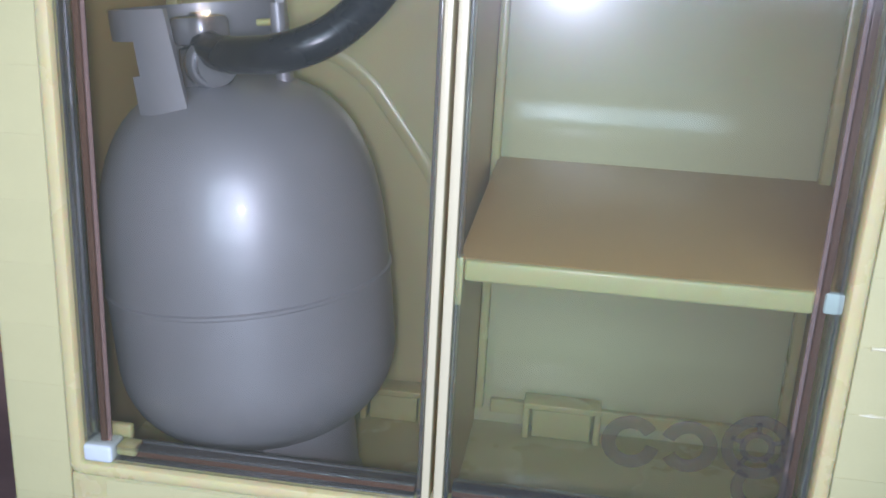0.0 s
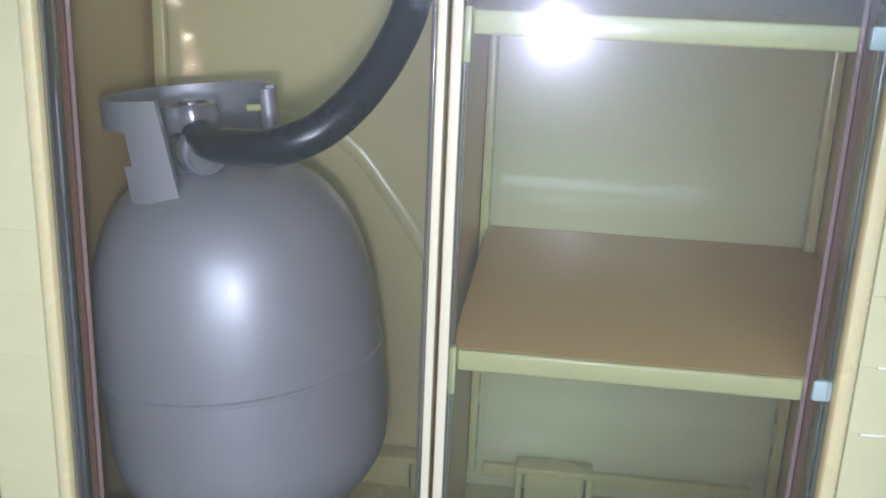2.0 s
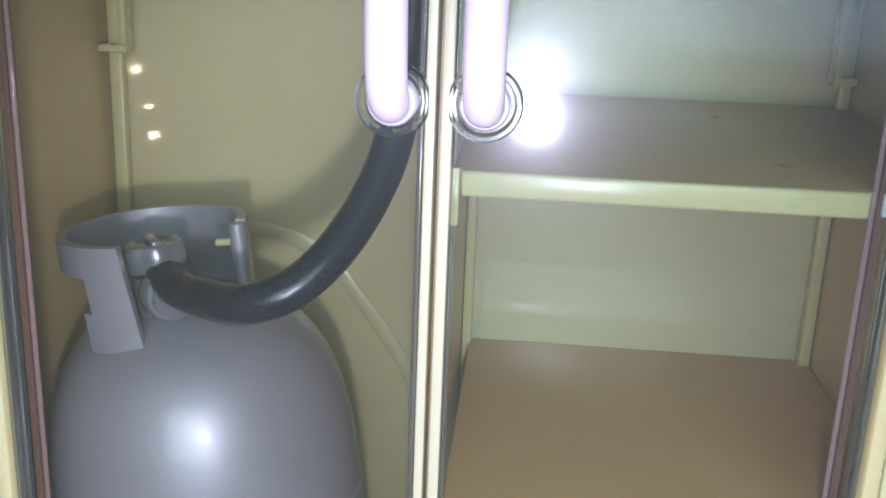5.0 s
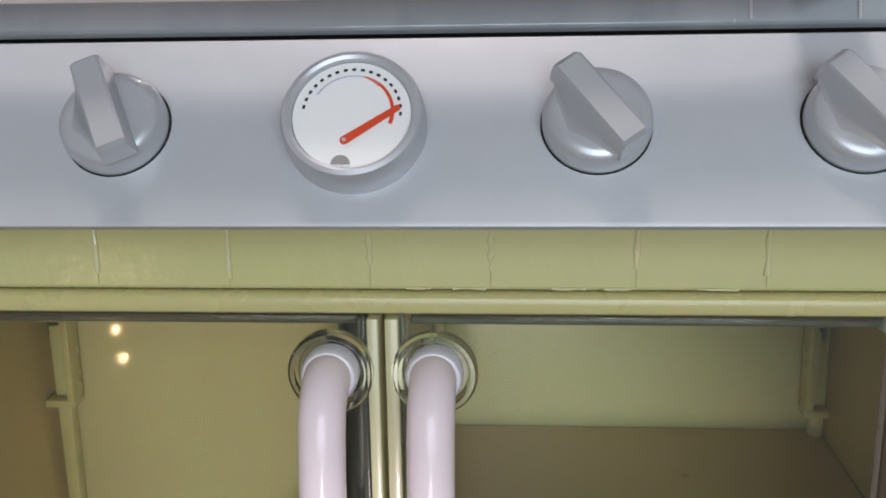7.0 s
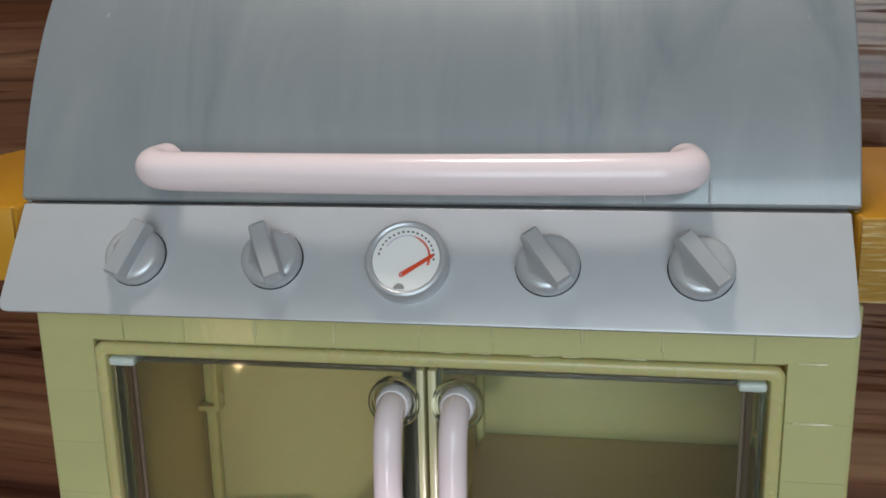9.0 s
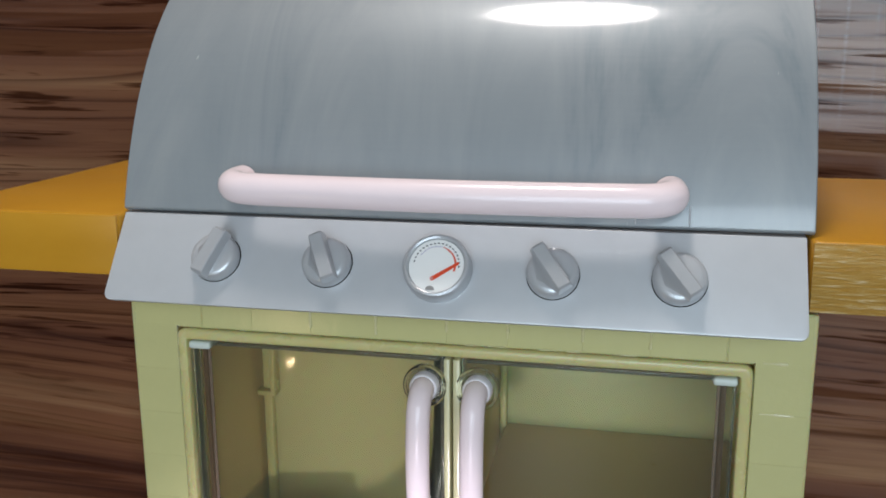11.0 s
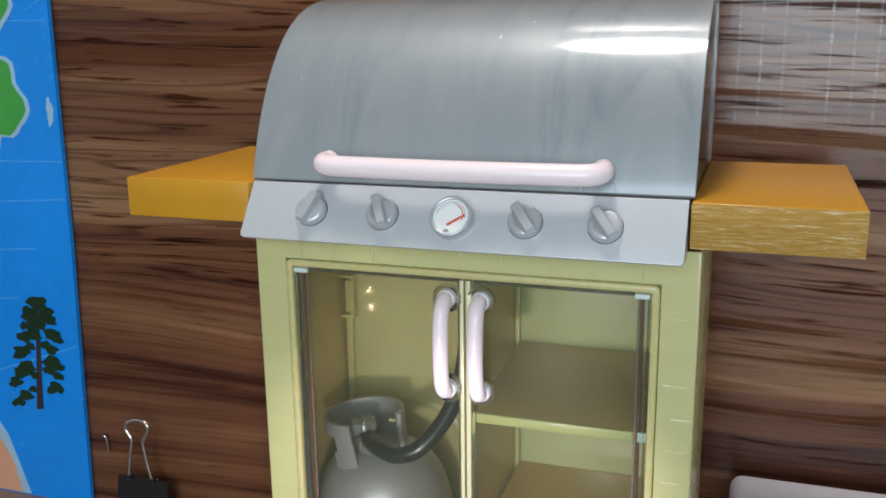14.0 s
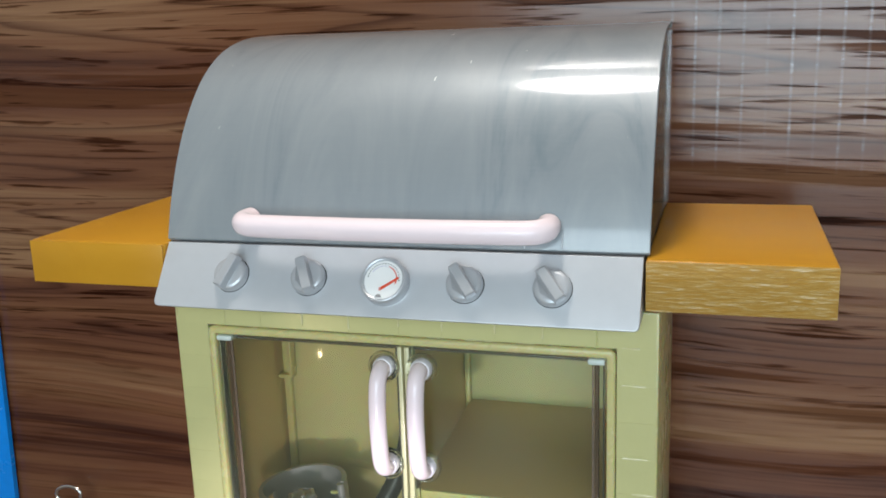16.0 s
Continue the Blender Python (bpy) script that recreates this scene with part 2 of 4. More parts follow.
M_BANNER = banner_material()
M_PINE = plastic("dark_green_print", (0.006, 0.030, 0.010), 0.35, vary=0.5)
M_LEAF = plastic("leaf_green_print", (0.06, 0.36, 0.06), 0.3, vary=0.12)
M_PALE = plastic("pale_blue_print", (0.35, 0.55, 0.72), 0.3, vary=0.1)
M_CREASE = plastic("worn_blue_print", (0.06, 0.36, 0.88), 0.3, vary=0.2)
M_TRUNK = plastic("dark_brown_print", (0.035, 0.022, 0.03), 0.35, vary=0.3)
M_PEACH = plastic("peach_print", (0.72, 0.36, 0.22), 0.3, vary=0.1)
M_TABLE = plastic("grey_brown_table_top", (0.16, 0.12, 0.10), 0.45, vary=0.2)
M_ROOM = plastic("off_white_wall_paint", (0.40, 0.39, 0.37), 0.8, vary=0.05)


def clear_material(name, tint, rough=0.12, gloss=1.0, milk=0.0, body=(1, 1, 1), haze=0.0):
    """Clear sheet plastic: light passes with a slight tint, and the surface shines by its angle."""
    mat = bpy.data.materials.new(name)
    mat.use_nodes = True
    nt = mat.node_tree
    nt.nodes.remove(nt.nodes["Principled BSDF"])
    clear, shine = node(mat, "ShaderNodeBsdfTransparent"), node(mat, "ShaderNodeBsdfGlossy")
    clear.inputs[0].default_value = (*tint, 1)
    shine.inputs["Roughness"].default_value = rough
    fres = node(mat, "ShaderNodeFresnel", IOR=1.5)
    v = coords(mat)
    smudge = ramp(mat, noise_of(mat, v, 30.0, 5, 0.7), [(0.4, (rough,) * 3), (0.75, (rough + 0.05,) * 3)])
    link(mat, smudge, shine.inputs["Roughness"])
    b = node(mat, "ShaderNodeBump", Strength=0.02, Distance=0.001)
    link(mat, noise_of(mat, v, 14.0, 2), b.inputs["Height"])
    link(mat, b.outputs[0], shine.inputs["Normal"])
    both = node(mat, "ShaderNodeMixShader")
    scale = node(mat, "ShaderNodeMath")
    scale.operation = "MULTIPLY"
    scale.inputs[1].default_value = gloss
    link(mat, fres.outputs[0], scale.inputs[0])
    link(mat, scale.outputs[0], both.inputs[0])
    link(mat, clear.outputs[0], both.inputs[1])
    link(mat, shine.outputs[0], both.inputs[2])
    if haze:   # handled plastic: part of the shine is spread wide
        spread = node(mat, "ShaderNodeBsdfGlossy", Roughness=0.26)
        shared = node(mat, "ShaderNodeMixShader")
        shared.inputs[0].default_value = haze
        link(mat, shine.outputs[0], shared.inputs[1])
        link(mat, spread.outputs[0], shared.inputs[2])
        link(mat, shared.outputs[0], both.inputs[2])
    out = both
    if milk:
        cloud = node(mat, "ShaderNodeBsdfDiffuse")
        cloud.inputs[0].default_value = (*body, 1)
        out = node(mat, "ShaderNodeMixShader")
        out.inputs[0].default_value = milk
        link(mat, both.outputs[0], out.inputs[1])
        link(mat, cloud.outputs[0], out.inputs[2])
    link(mat, out.outputs[0], nt.nodes["Material Output"].inputs[0])
    return mat


# green milk, and the right door's tint, paint in the room's reflected veil
M_PANE = clear_material("clear_door_plastic", (0.892, 0.898, 0.85), 0.025, 0.36, 0.022, (0.50, 0.60, 0.42), haze=0.5)
M_PANEG = clear_material("door_plastic_green_veil", (0.874, 0.900, 0.856), 0.075, 0.40, 0.022, (0.48, 0.59, 0.47), haze=0.5)
M_EDGE = clear_material("clear_moulded_edge", (0.95, 0.94, 0.95), 0.12, 1.0, 0.08, (0.7, 0.68, 0.7))
M_FROST = clear_material("frosted_clear_plastic", (0.80, 0.78, 0.74), 0.3, 0.12, 0.04, (0.5, 0.5, 0.45))
M_SMOKE = clear_material("smoky_clear_rod", (0.78, 0.62, 0.54), 0.14, 0.35, 0.65, (0.21, 0.11, 0.075))
M_SLEEVE = clear_material("milky_clear_sleeve", (0.88, 0.76, 0.74), 0.10, 0.7, 0.38, (0.50, 0.34, 0.32))


def glass_material():
    mat = material("clear_solid_plastic", (0.96, 0.96, 0.97), 0.03)
    principled(mat, "Transmission Weight").default_value = 1.0
    principled(mat, "IOR").default_value = 1.47
    return mat


M_GLASS = glass_material()

# ---------- building helpers ----------


def thing(name, at, label, category, group=""):
    """A thing's empty, at a place in modules."""
    ob = new(name)
    ob.empty_display_size = 0.01
    ob.location = Vector(at) * U
    ob["module_origin"] = tuple(at)
    return tagged(ob, label, category, group)


def mesh_of(name, bm, mat, smooth=True):
    bmesh.ops.recalc_face_normals(bm, faces=bm.faces)
    me = bpy.data.meshes.new(name)
    for f in bm.faces:
        f.smooth = smooth
    bm.to_mesh(me)
    bm.free()
    if smooth:
        me.set_sharp_from_angle(angle=radians(38))
    me.materials.append(mat)
    return me


def origin_of(ob):
    return Vector(ob["module_origin"]) if "module_origin" in ob else Vector((0, 0, 0))


def part(name, bm, mat, parent, label="", smooth=True):
    """Links a bmesh, drawn in modules of the whole place, as one part of a thing."""
    top = parent if parent.parent is None else parent.parent
    o = origin_of(top)
    for v in bm.verts:
        v.co = (v.co - o) * U
    ob = new(name, mesh_of(name, bm, mat, smooth))
    ob.parent = parent
    return tagged(ob, label)


def solid(name, bm, mat, label, category="", kind="", smooth=True):
    """A thing or piece of the setting made of one mesh."""
    for v in bm.verts:
        v.co *= U
    return tagged(new(name, mesh_of(name, bm, mat, smooth)), label, category, kind=kind)


def box(x0, x1, y0, y1, z0, z1, bevel=0.0, seg=2, bm=None):
    bm = bm or bmesh.new()
    r = bmesh.ops.create_cube(bm, size=1.0)
    for v in r["verts"]:
        v.co = Vector((x0 + (v.co.x + 0.5) * (x1 - x0), y0 + (v.co.y + 0.5) * (y1 - y0), z0 + (v.co.z + 0.5) * (z1 - z0)))
    if bevel:
        edges = list({e for v in r["verts"] for e in v.link_edges})
        bmesh.ops.bevel(bm, geom=edges, offset=bevel, segments=seg, profile=0.5, affect="EDGES")
    return bm


def turn_bm(bm, m):
    bmesh.ops.transform(bm, matrix=m, verts=bm.verts)
    return bm


def lathe(profile, steps=48, bm=None, close=True):
    """Turns (r, z) points round the z axis."""
    bm = bm or bmesh.new()
    rings = []
    for r, z in profile:
        if r < 1e-6:
            rings.append([bm.verts.new((0, 0, z))])
        else:
            rings.append([bm.verts.new((r * math.cos(2 * math.pi * k / steps), r * math.sin(2 * math.pi * k / steps), z)) for k in range(steps)])
    for a, b in zip(rings, rings[1:]):
        for k in range(steps):
            q = [a[k % len(a)], a[(k + 1) % len(a)], b[(k + 1) % len(b)], b[k % len(b)]]
            q = list(dict.fromkeys(q))
            if len(q) > 2:
                bm.faces.new(q)
    return bm


def smooth_path(points, per=10):
    """A Catmull-Rom line through points."""
    p = [Vector(q) for q in points]
    p = [2 * p[0] - p[1]] + p + [2 * p[-1] - p[-2]]
    out = []
    for i in range(1, len(p) - 2):
        for k in range(per):
            t = k / per
            a, b, c, d = p[i - 1], p[i], p[i + 1], p[i + 2]
            out.append(0.5 * (2 * b + (c - a) * t + (2 * a - 5 * b + 4 * c - d) * t * t + (3 * b - a - 3 * c + d) * t**3))
    return out + [p[-2]]


def tube(points, radius, steps=18, bm=None, ends=True):
    """A round bar along points; radius may be a number or one for each point."""
    bm = bm or bmesh.new()
    radii = radius if isinstance(radius, (list, tuple)) else [radius] * len(points)
    pts = [Vector(p) for p in points]
    side = None
    rings = []
    for i, p in enumerate(pts):
        way = (pts[min(i + 1, len(pts) - 1)] - pts[max(i - 1, 0)]).normalized()
        if side is None:
            side = way.orthogonal().normalized()
        side = (side - way * side.dot(way)).normalized()
        other = way.cross(side)
        rings.append([bm.verts.new(p + radii[i] * (math.cos(2 * math.pi * k / steps) * side + math.sin(2 * math.pi * k / steps) * other)) for k in range(steps)])
    for a, b in zip(rings, rings[1:]):
        for k in range(steps):
            bm.faces.new((a[k], a[(k + 1) % steps], b[(k + 1) % steps], b[k]))
    if ends:
        bm.faces.new(rings[0][::-1])
        bm.faces.new(rings[-1])
    return bm


def extrude_x(profile, x0, x1, bm=None):
    """A closed (y, z) outline drawn from x0 to x1."""
    bm = bm or bmesh.new()
    a = [bm.verts.new((x0, y, z)) for y, z in profile]
    b = [bm.verts.new((x1, y, z)) for y, z in profile]
    n = len(profile)
    for k in range(n):
        bm.faces.new((a[k], a[(k + 1) % n], b[(k + 1) % n], b[k]))
    bm.faces.new(a[::-1])
    bm.faces.new(b)
    return bm


def slab(outline, y0, y1, bm=None):
    """A closed (x, z) outline with thickness from y0 to y1."""
    bm = bm or bmesh.new()
    a = [bm.verts.new((x, y0, z)) for x, z in outline]
    b = [bm.verts.new((x, y1, z)) for x, z in outline]
    n = len(outline)
    for k in range(n):
        bm.faces.new((a[k], a[(k + 1) % n], b[(k + 1) % n], b[k]))
    bm.faces.new(a[::-1])
    bm.faces.new(b)
    return bm

def blob(cx, cz, r, seed, squash=1.0, n=40, y=2.492):
    rng = random.Random(seed)
    ph = [rng.uniform(0, 6.28) for _ in range(4)]
    pts = []
    for k in range(n):
        a = 2 * math.pi * k / n
        q = r * (1 + 0.13 * math.sin(3 * a + ph[0]) + 0.09 * math.sin(5 * a + ph[1]) + 0.07 * math.sin(9 * a + ph[2]))
        pts.append((cx + q * math.cos(a), cz + squash * q * math.sin(a)))
    return slab(pts, y, y + 0.006)


# ---------- the setting ----------
GROUND, WALL = -0.5, 2.6
FAR = 22.0
solid("floor", box(-20, 20, -32, FAR, GROUND - 0.4, GROUND), M_TABLE, "grey-brown smooth surface under the toy grill", kind="structure")
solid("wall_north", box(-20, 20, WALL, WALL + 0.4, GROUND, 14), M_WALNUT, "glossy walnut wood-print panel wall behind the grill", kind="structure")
solid("wall_far", box(-20, 20, FAR, FAR + 0.4, GROUND - 0.4, 34), M_ROOM, "plain off-white painted room wall", kind="structure")
solid("wall_west", box(-20.4, -20, -32, FAR, GROUND - 0.4, 34), M_ROOM, "plain off-white painted room wall", kind="structure")
solid("wall_east", box(20, 20.4, -32, FAR, GROUND - 0.4, 34), M_ROOM, "plain off-white painted room wall", kind="structure")
solid("wall_south", box(-20, 20, -32.4, -32, GROUND - 0.4, 34), M_ROOM, "plain off-white painted room wall", kind="structure")
solid("ceiling", box(-20, 20, -32, FAR, 34, 34.4), M_ROOM, "plain white painted ceiling", kind="structure")

# ---------- the toy grill ----------
grill = thing("toy_grill", (0, 0.8, GROUND), "toy gas barbecue grill, cream cabinet, silver hood, ochre side boards", "toy grill")
XL, XR = -1.722, 1.742          # outer sides of the cabinet
OL, OR, OB, OT = -1.398, 1.414, 0.385, 3.662   # door opening
TOP = 3.98
BACK = 1.55

for x, lining in ((XL, XL + 0.026), (XR - 0.024, XR - 0.045)):
    side = part("side_panel", box(x, x + 0.024, 0.04, BACK + 0.05, GROUND, TOP, 0.008), M_CREAM, grill)
    part("lining", box(lining, lining + 0.019, 0.102, BACK - 0.002, -0.04, 3.80), M_SIDE, side, "tan inner side of the cabinet")
part("back_panel", box(XL + 0.047, 0.019, BACK, BACK + 0.05, GROUND, TOP), M_BACK, grill)
part("back_panel", box(0.021, XR - 0.047, BACK, BACK + 0.05, GROUND, TOP), M_BACKPALE, grill)
part("floor_panel", box(XL + 0.047, XR - 0.047, 0.08, BACK - 0.002, -0.1, -0.04), M_CREAM, grill)
part("top_panel", box(XL + 0.047, XR - 0.047, 0.08, BACK - 0.002, 3.80, 3.86), M_CREAM, grill)
for z in (0.42, 1.62):
    wave = [(BACK - 0.002 - 0.013 * math.exp(-((k - 8) / 3.2) ** 2), z + 0.03 * (k - 8)) for k in range(17)]
    part("back_rib", extrude_x(wave + [(BACK - 0.001, z + 0.24), (BACK - 0.001, z - 0.24)], 0.13, XR - 0.12), M_RIB, grill)
part("divider", box(0.0, 0.042, 0.13, BACK - 0.002, -0.038, 3.798), M_SIDE, grill)
for x0, x1 in ((XL + 0.072, XL + 0.137), (-0.09, -0.002), (0.044, 0.092), (XR - 0.105, XR - 0.05)):
    part("corner_strip", box(x0, x1, BACK - 0.07, BACK - 0.003, 0.06, 3.78, 0.015), M_CREAM, grill)

# low curved ridge, mostly sunk in the left back panel
arc_line = smooth_path([(-1.12, BACK + 0.08, 1.955), (-0.95, BACK + 0.08, 1.94), (-0.76, BACK + 0.08, 1.89), (-0.60, BACK + 0.08, 1.78), (-0.475, BACK + 0.08, 1.625), (-0.32, BACK + 0.08, 1.415), (-0.22, BACK + 0.08, 1.25), (-0.11, BACK + 0.08, 0.98)], 6)
part("low_arc", tube(arc_line, 0.089, 24), M_BACK, grill)

# front frame: two stiles and two rails, a rounded inner border and moulded bricks
frame_front = part("front_frame", box(XL, OL - 0.062, 0.0, 0.038, GROUND, TOP, 0.01), M_CREAM, grill)
part("stile", box(OR + 0.062, XR, 0.0, 0.038, GROUND, TOP, 0.01), M_CREAM, frame_front)
part("rail", box(OL - 0.06, OR + 0.06, 0.0, 0.038, OT + 0.062, TOP, 0.008), M_CREAM, frame_front)
part("rail", box(OL - 0.06, OR + 0.06, 0.0, 0.038, GROUND, OB - 0.062, 0.008), M_CREAM, frame_front)


def rounded(x0, x1, z0, z1, radius, y):
    """A level loop of points round a rectangle with rounded corners, in the plane y."""
    pts = []
    for cx, cz, a0 in ((x1 - radius, z1 - radius, 0), (x0 + radius, z1 - radius, 90), (x0 + radius, z0 + radius, 180), (x1 - radius, z0 + radius, 270)):
        pts += [(cx + radius * math.cos(radians(a0 + 15 * k)), y, cz + radius * math.sin(radians(a0 + 15 * k))) for k in range(7)]
    return pts


def ring_frame(loops):
    """A closed frame through loops of equal length, the last joined to the first."""
    bm = bmesh.new()
    rows = [[bm.verts.new(p) for p in loop] for loop in loops]
    n = len(rows[0])
    for a, b in zip(rows, rows[1:] + rows[:1]):
        for k in range(n):
            bm.faces.new((a[k], a[(k + 1) % n], b[(k + 1) % n], b[k]))
    return bm


steps = [(0.058, 0.05, 0.045), (0.058, -0.008, 0.045), (0.052, -0.017, 0.042), (0.042, -0.022, 0.036), (0.018, -0.022, 0.022), (0.006, -0.018, 0.016), (0.0, -0.008, 0.012), (0.0, 0.10, 0.012), (0.03, 0.10, 0.03)]
part("border", ring_frame([rounded(OL - d, OR + d, OB - d, OT + d, rad, y) for d, y, rad in steps]), M_CREAM, frame_front, "raised cream border round the doors")

# shelves of the right compartment, with their ledges
def sloped(x0, x1, y0, y1, z0, z1, rise, bevel):
    """A board whose back stands higher than its front."""
    bm = box(x0, x1, y0, y1, z0, z1, bevel, 3)
    for v in bm.verts:
        v.co.z += rise * (v.co.y - 0.02) / 1.53
    return bm


for z, rise in ((1.385, 0.072), (2.578, 0.085)):
    shelf = part("shelf", sloped(0.08, XR - 0.05, 0.05, BACK - 0.004, z - 0.055, z, rise, 0.008), M_SHELF, grill, "tan plastic shelf")
    part("shelf_edge", box(0.108, 1.315, 0.02, 0.049, z - 0.078, z + 0.003, 0.012, 3), M_CREAM, shelf)
    part("ledge", sloped(XR - 0.11, XR - 0.048, 0.30, BACK - 0.08, z - 0.12, z - 0.072, rise, 0.01), M_CREAM, shelf)
    part("tab", box(1.345, 1.412, 0.012, 0.048, z - 0.07, z + 0.008, 0.012), M_CAP, shelf, "pale plastic tab")
    part("post", box(0.078, 0.104, 0.012, 0.06, z - 0.17, z + 0.012, 0.006), M_CREAM, shelf)


def bracket(x, y, z, wide, high, face):
    """A moulded loop with a tongue. face 'x' stands on the corner, 'y' lies at the foot of the back."""
    bm = bmesh.new()
    t = 0.035
    if face == "x":
        box(x, x + wide, y - 0.10, y, z + high - t, z + high, 0.008, 2, bm)
        box(x, x + wide, y - 0.10, y, z, z + t, 0.008, 2, bm)
        box(x + (wide - t if x < 0 else 0), x + (wide if x < 0 else t), y - 0.10, y, z + t * 0.9, z + high - t * 0.9, 0.008, 2, bm)
    else:
        box(x, x + wide, y - 0.16, y - 0.02, z + high - t, z + high, 0.008, 2, bm)
        box(x, x + t, y - 0.16, y - 0.02, z, z + high - t * 0.9, 0.008, 2, bm)
        box(x + wide - t, x + wide, y - 0.16, y - 0.02, z, z + high - t * 0.9, 0.008, 2, bm)
    loop = part("bracket", bm, M_CREAM, grill)
    tongue = box(x + 0.04, x + wide - 0.045, y - 0.07, y - 0.045, z + 0.06, z + high - 0.06, 0.006) if face == "x" else box(x + 0.05, x + wide - 0.05, y - 0.13, y - 0.10, z + 0.0, z + high - 0.05, 0.006)
    part("tongue", tongue, M_CREAM, loop)
    if face == "x":
        # dark plate whose colour stands for the shade behind the tongue
        part("recess_shade", box(x + 0.02, x + wide - 0.02, y - 0.04, y + 0.002, z + high - 0.115, z + high - 0.04), M_DARK, loop, "dark plate painted as the shade inside the bracket")


bracket(-1.672, BACK - 0.03, 2.765, 0.135, 0.43, "x")
bracket(1.59, BACK - 0.03, 2.765, 0.10, 0.43, "x")
bracket(-0.573, BACK, -0.036, 0.36, 0.192, "y")
bracket(0.317, BACK, -0.036, 0.41, 0.206, "y")
part("back_foot_strip", box(0.13, XR - 0.18, BACK - 0.05, BACK - 0.004, 0.035, 0.115, 0.012), M_CREAM, grill)
part("back_foot_strip", box(XL + 0.18, -0.10, BACK - 0.05, BACK - 0.004, 0.03, 0.105, 0.012), M_CREAM, grill)


# clear doors: a sheet with folded edges, a hinge rod with pale caps, a cream meeting edge and a pink pull
def door(x0, x1, hinge):
    s = -1 if hinge < 0 else 1            # side of the hinge
    inner = x1 if s < 0 else x0
    z0, z1 = OB + 0.012, OT - 0.012
    xa, xb = (x0, x1 - 0.034) if s < 0 else (x0 + 0.039, x1)
    sheet = part("door", box(xa, xb, -0.012, 0.006, z0, z1, 0.004), M_PANE if s < 0 else M_PANEG, grill, "clear plastic cabinet door, closed", False)
    part("sill_channel", box(xa + 0.03, xb - 0.03, 0.035, 0.09, z0 + 0.012, z0 + 0.05, 0.004), M_SMOKE, sheet, "brownish translucent channel")
    for za, zb in ((z0, z0 + 0.011), (z0 + 0.050, z0 + 0.062), (z1 - 0.022, z1)):
        part("folded_edge", box(xa + 0.026, xb - 0.026, 0.009, 0.10, za, zb, 0.006), M_EDGE, sheet)
    part("folded_edge", box(xb - 0.020, xb, 0.009, 0.085, z0, z1, 0.006) if s < 0 else box(xa, xa + 0.012, 0.009, 0.085, z0, z1, 0.005), M_EDGE, sheet)
    hx = (x0 + 0.088) if s < 0 else (x1 - 0.078)
    rod = part("hinge_rod", tube([(hx, 0.032, z0 + 0.03), (hx, 0.032, z1 - 0.03)], 0.008, 16), M_SLEEVE, sheet, "milky clear hinge rod")
    rod.visible_shadow = False
    part("hinge_channel", box(*((hx - 0.036, hx - 0.010) if s < 0 else (hx + 0.010, hx + 0.036)), 0.022, 0.075, z0 + 0.05, z1 - 0.05, 0.004), M_SMOKE, sheet, "brownish translucent hinge channel")
    part("side_lip", box(*((x0, x0 + 0.012) if s < 0 else (x1 - 0.012, x1)), 0.009, 0.085, z0 + 0.06, z1 - 0.04, 0.004), M_EDGE, sheet)
    xc, xd = (x0 - 0.004, hx + 0.03) if s < 0 else (hx - 0.03, x1 + 0.004)
    for za, zb in ((z0, z0 + 0.075), (z1 - 0.036, z1 + 0.004)):
        part("hinge_cap", box(xc, xd, -0.024, 0.09, za, zb, 0.014, 3), M_CAP, sheet, "pale plastic hinge cap")
    part("hinge_foot", box(*((hx + 0.032, hx + 0.115) if s < 0 else (hx - 0.115, hx - 0.032)), 0.014, 0.09, z0 + 0.022, z0 + 0.066, 0.01, 3), M_CREAM, sheet)
    part("hinge_block", box(*((x0 + 0.02, hx + 0.06) if s < 0 else (hx - 0.06, x1 - 0.02)), 0.094, 0.13, z0 + 0.01, z0 + 0.115, 0.012, 3), M_CREAM, sheet)
    part("meeting_edge", box(inner - 0.031, inner, -0.016, 0.115, z0, z1, 0.006) if s < 0 else box(inner, inner + 0.036, -0.016, 0.115, z0, z1, 0.006), M_LIP, sheet, "pale cream door edge")
    # pull
    px = -0.098 if s < 0 else 0.172
    zt, zb, out = 3.51, 2.79, -0.185
    arch = [(px, -0.03, zt), (px, -0.08, zt + 0.004), (px, -0.135, zt - 0.022), (px, -0.175, zt - 0.08), (px, out - 0.012, zt - 0.20), (px, out - 0.02, (zt + zb) / 2), (px, out - 0.012, zb + 0.20), (px, -0.175, zb + 0.08), (px, -0.135, zb + 0.022), (px, -0.08, zb - 0.004), (px, -0.03, zb)]
    part("pull", tube(smooth_path(arch, 6), 0.0595, 24), M_HANDLE, sheet, "pale pink plastic pull")
    for z in (zt, zb):
        m = Matrix.Translation((px, -0.0125, z)) @ pose(0, 0, 0, 90)
        part("socket", turn_bm(lathe([(0.112, 0.0), (0.112, 0.028), (0.105, 0.036), (0.094, 0.036), (0.088, 0.028), (0.086, 0.004), (0.0, 0.003)], 40), m), M_GLASS, sheet, "clear round socket").visible_shadow = False
        part("collar", turn_bm(lathe([(0.0, 0.006), (0.074, 0.006), (0.074, 0.05), (0.068, 0.062), (0.058, 0.066), (0.0, 0.066)], 36), m), M_WHITE, sheet)
    return sheet


door(OL + 0.012, 0.026, -1)
door_right = door(0.042, OR - 0.012, 1)

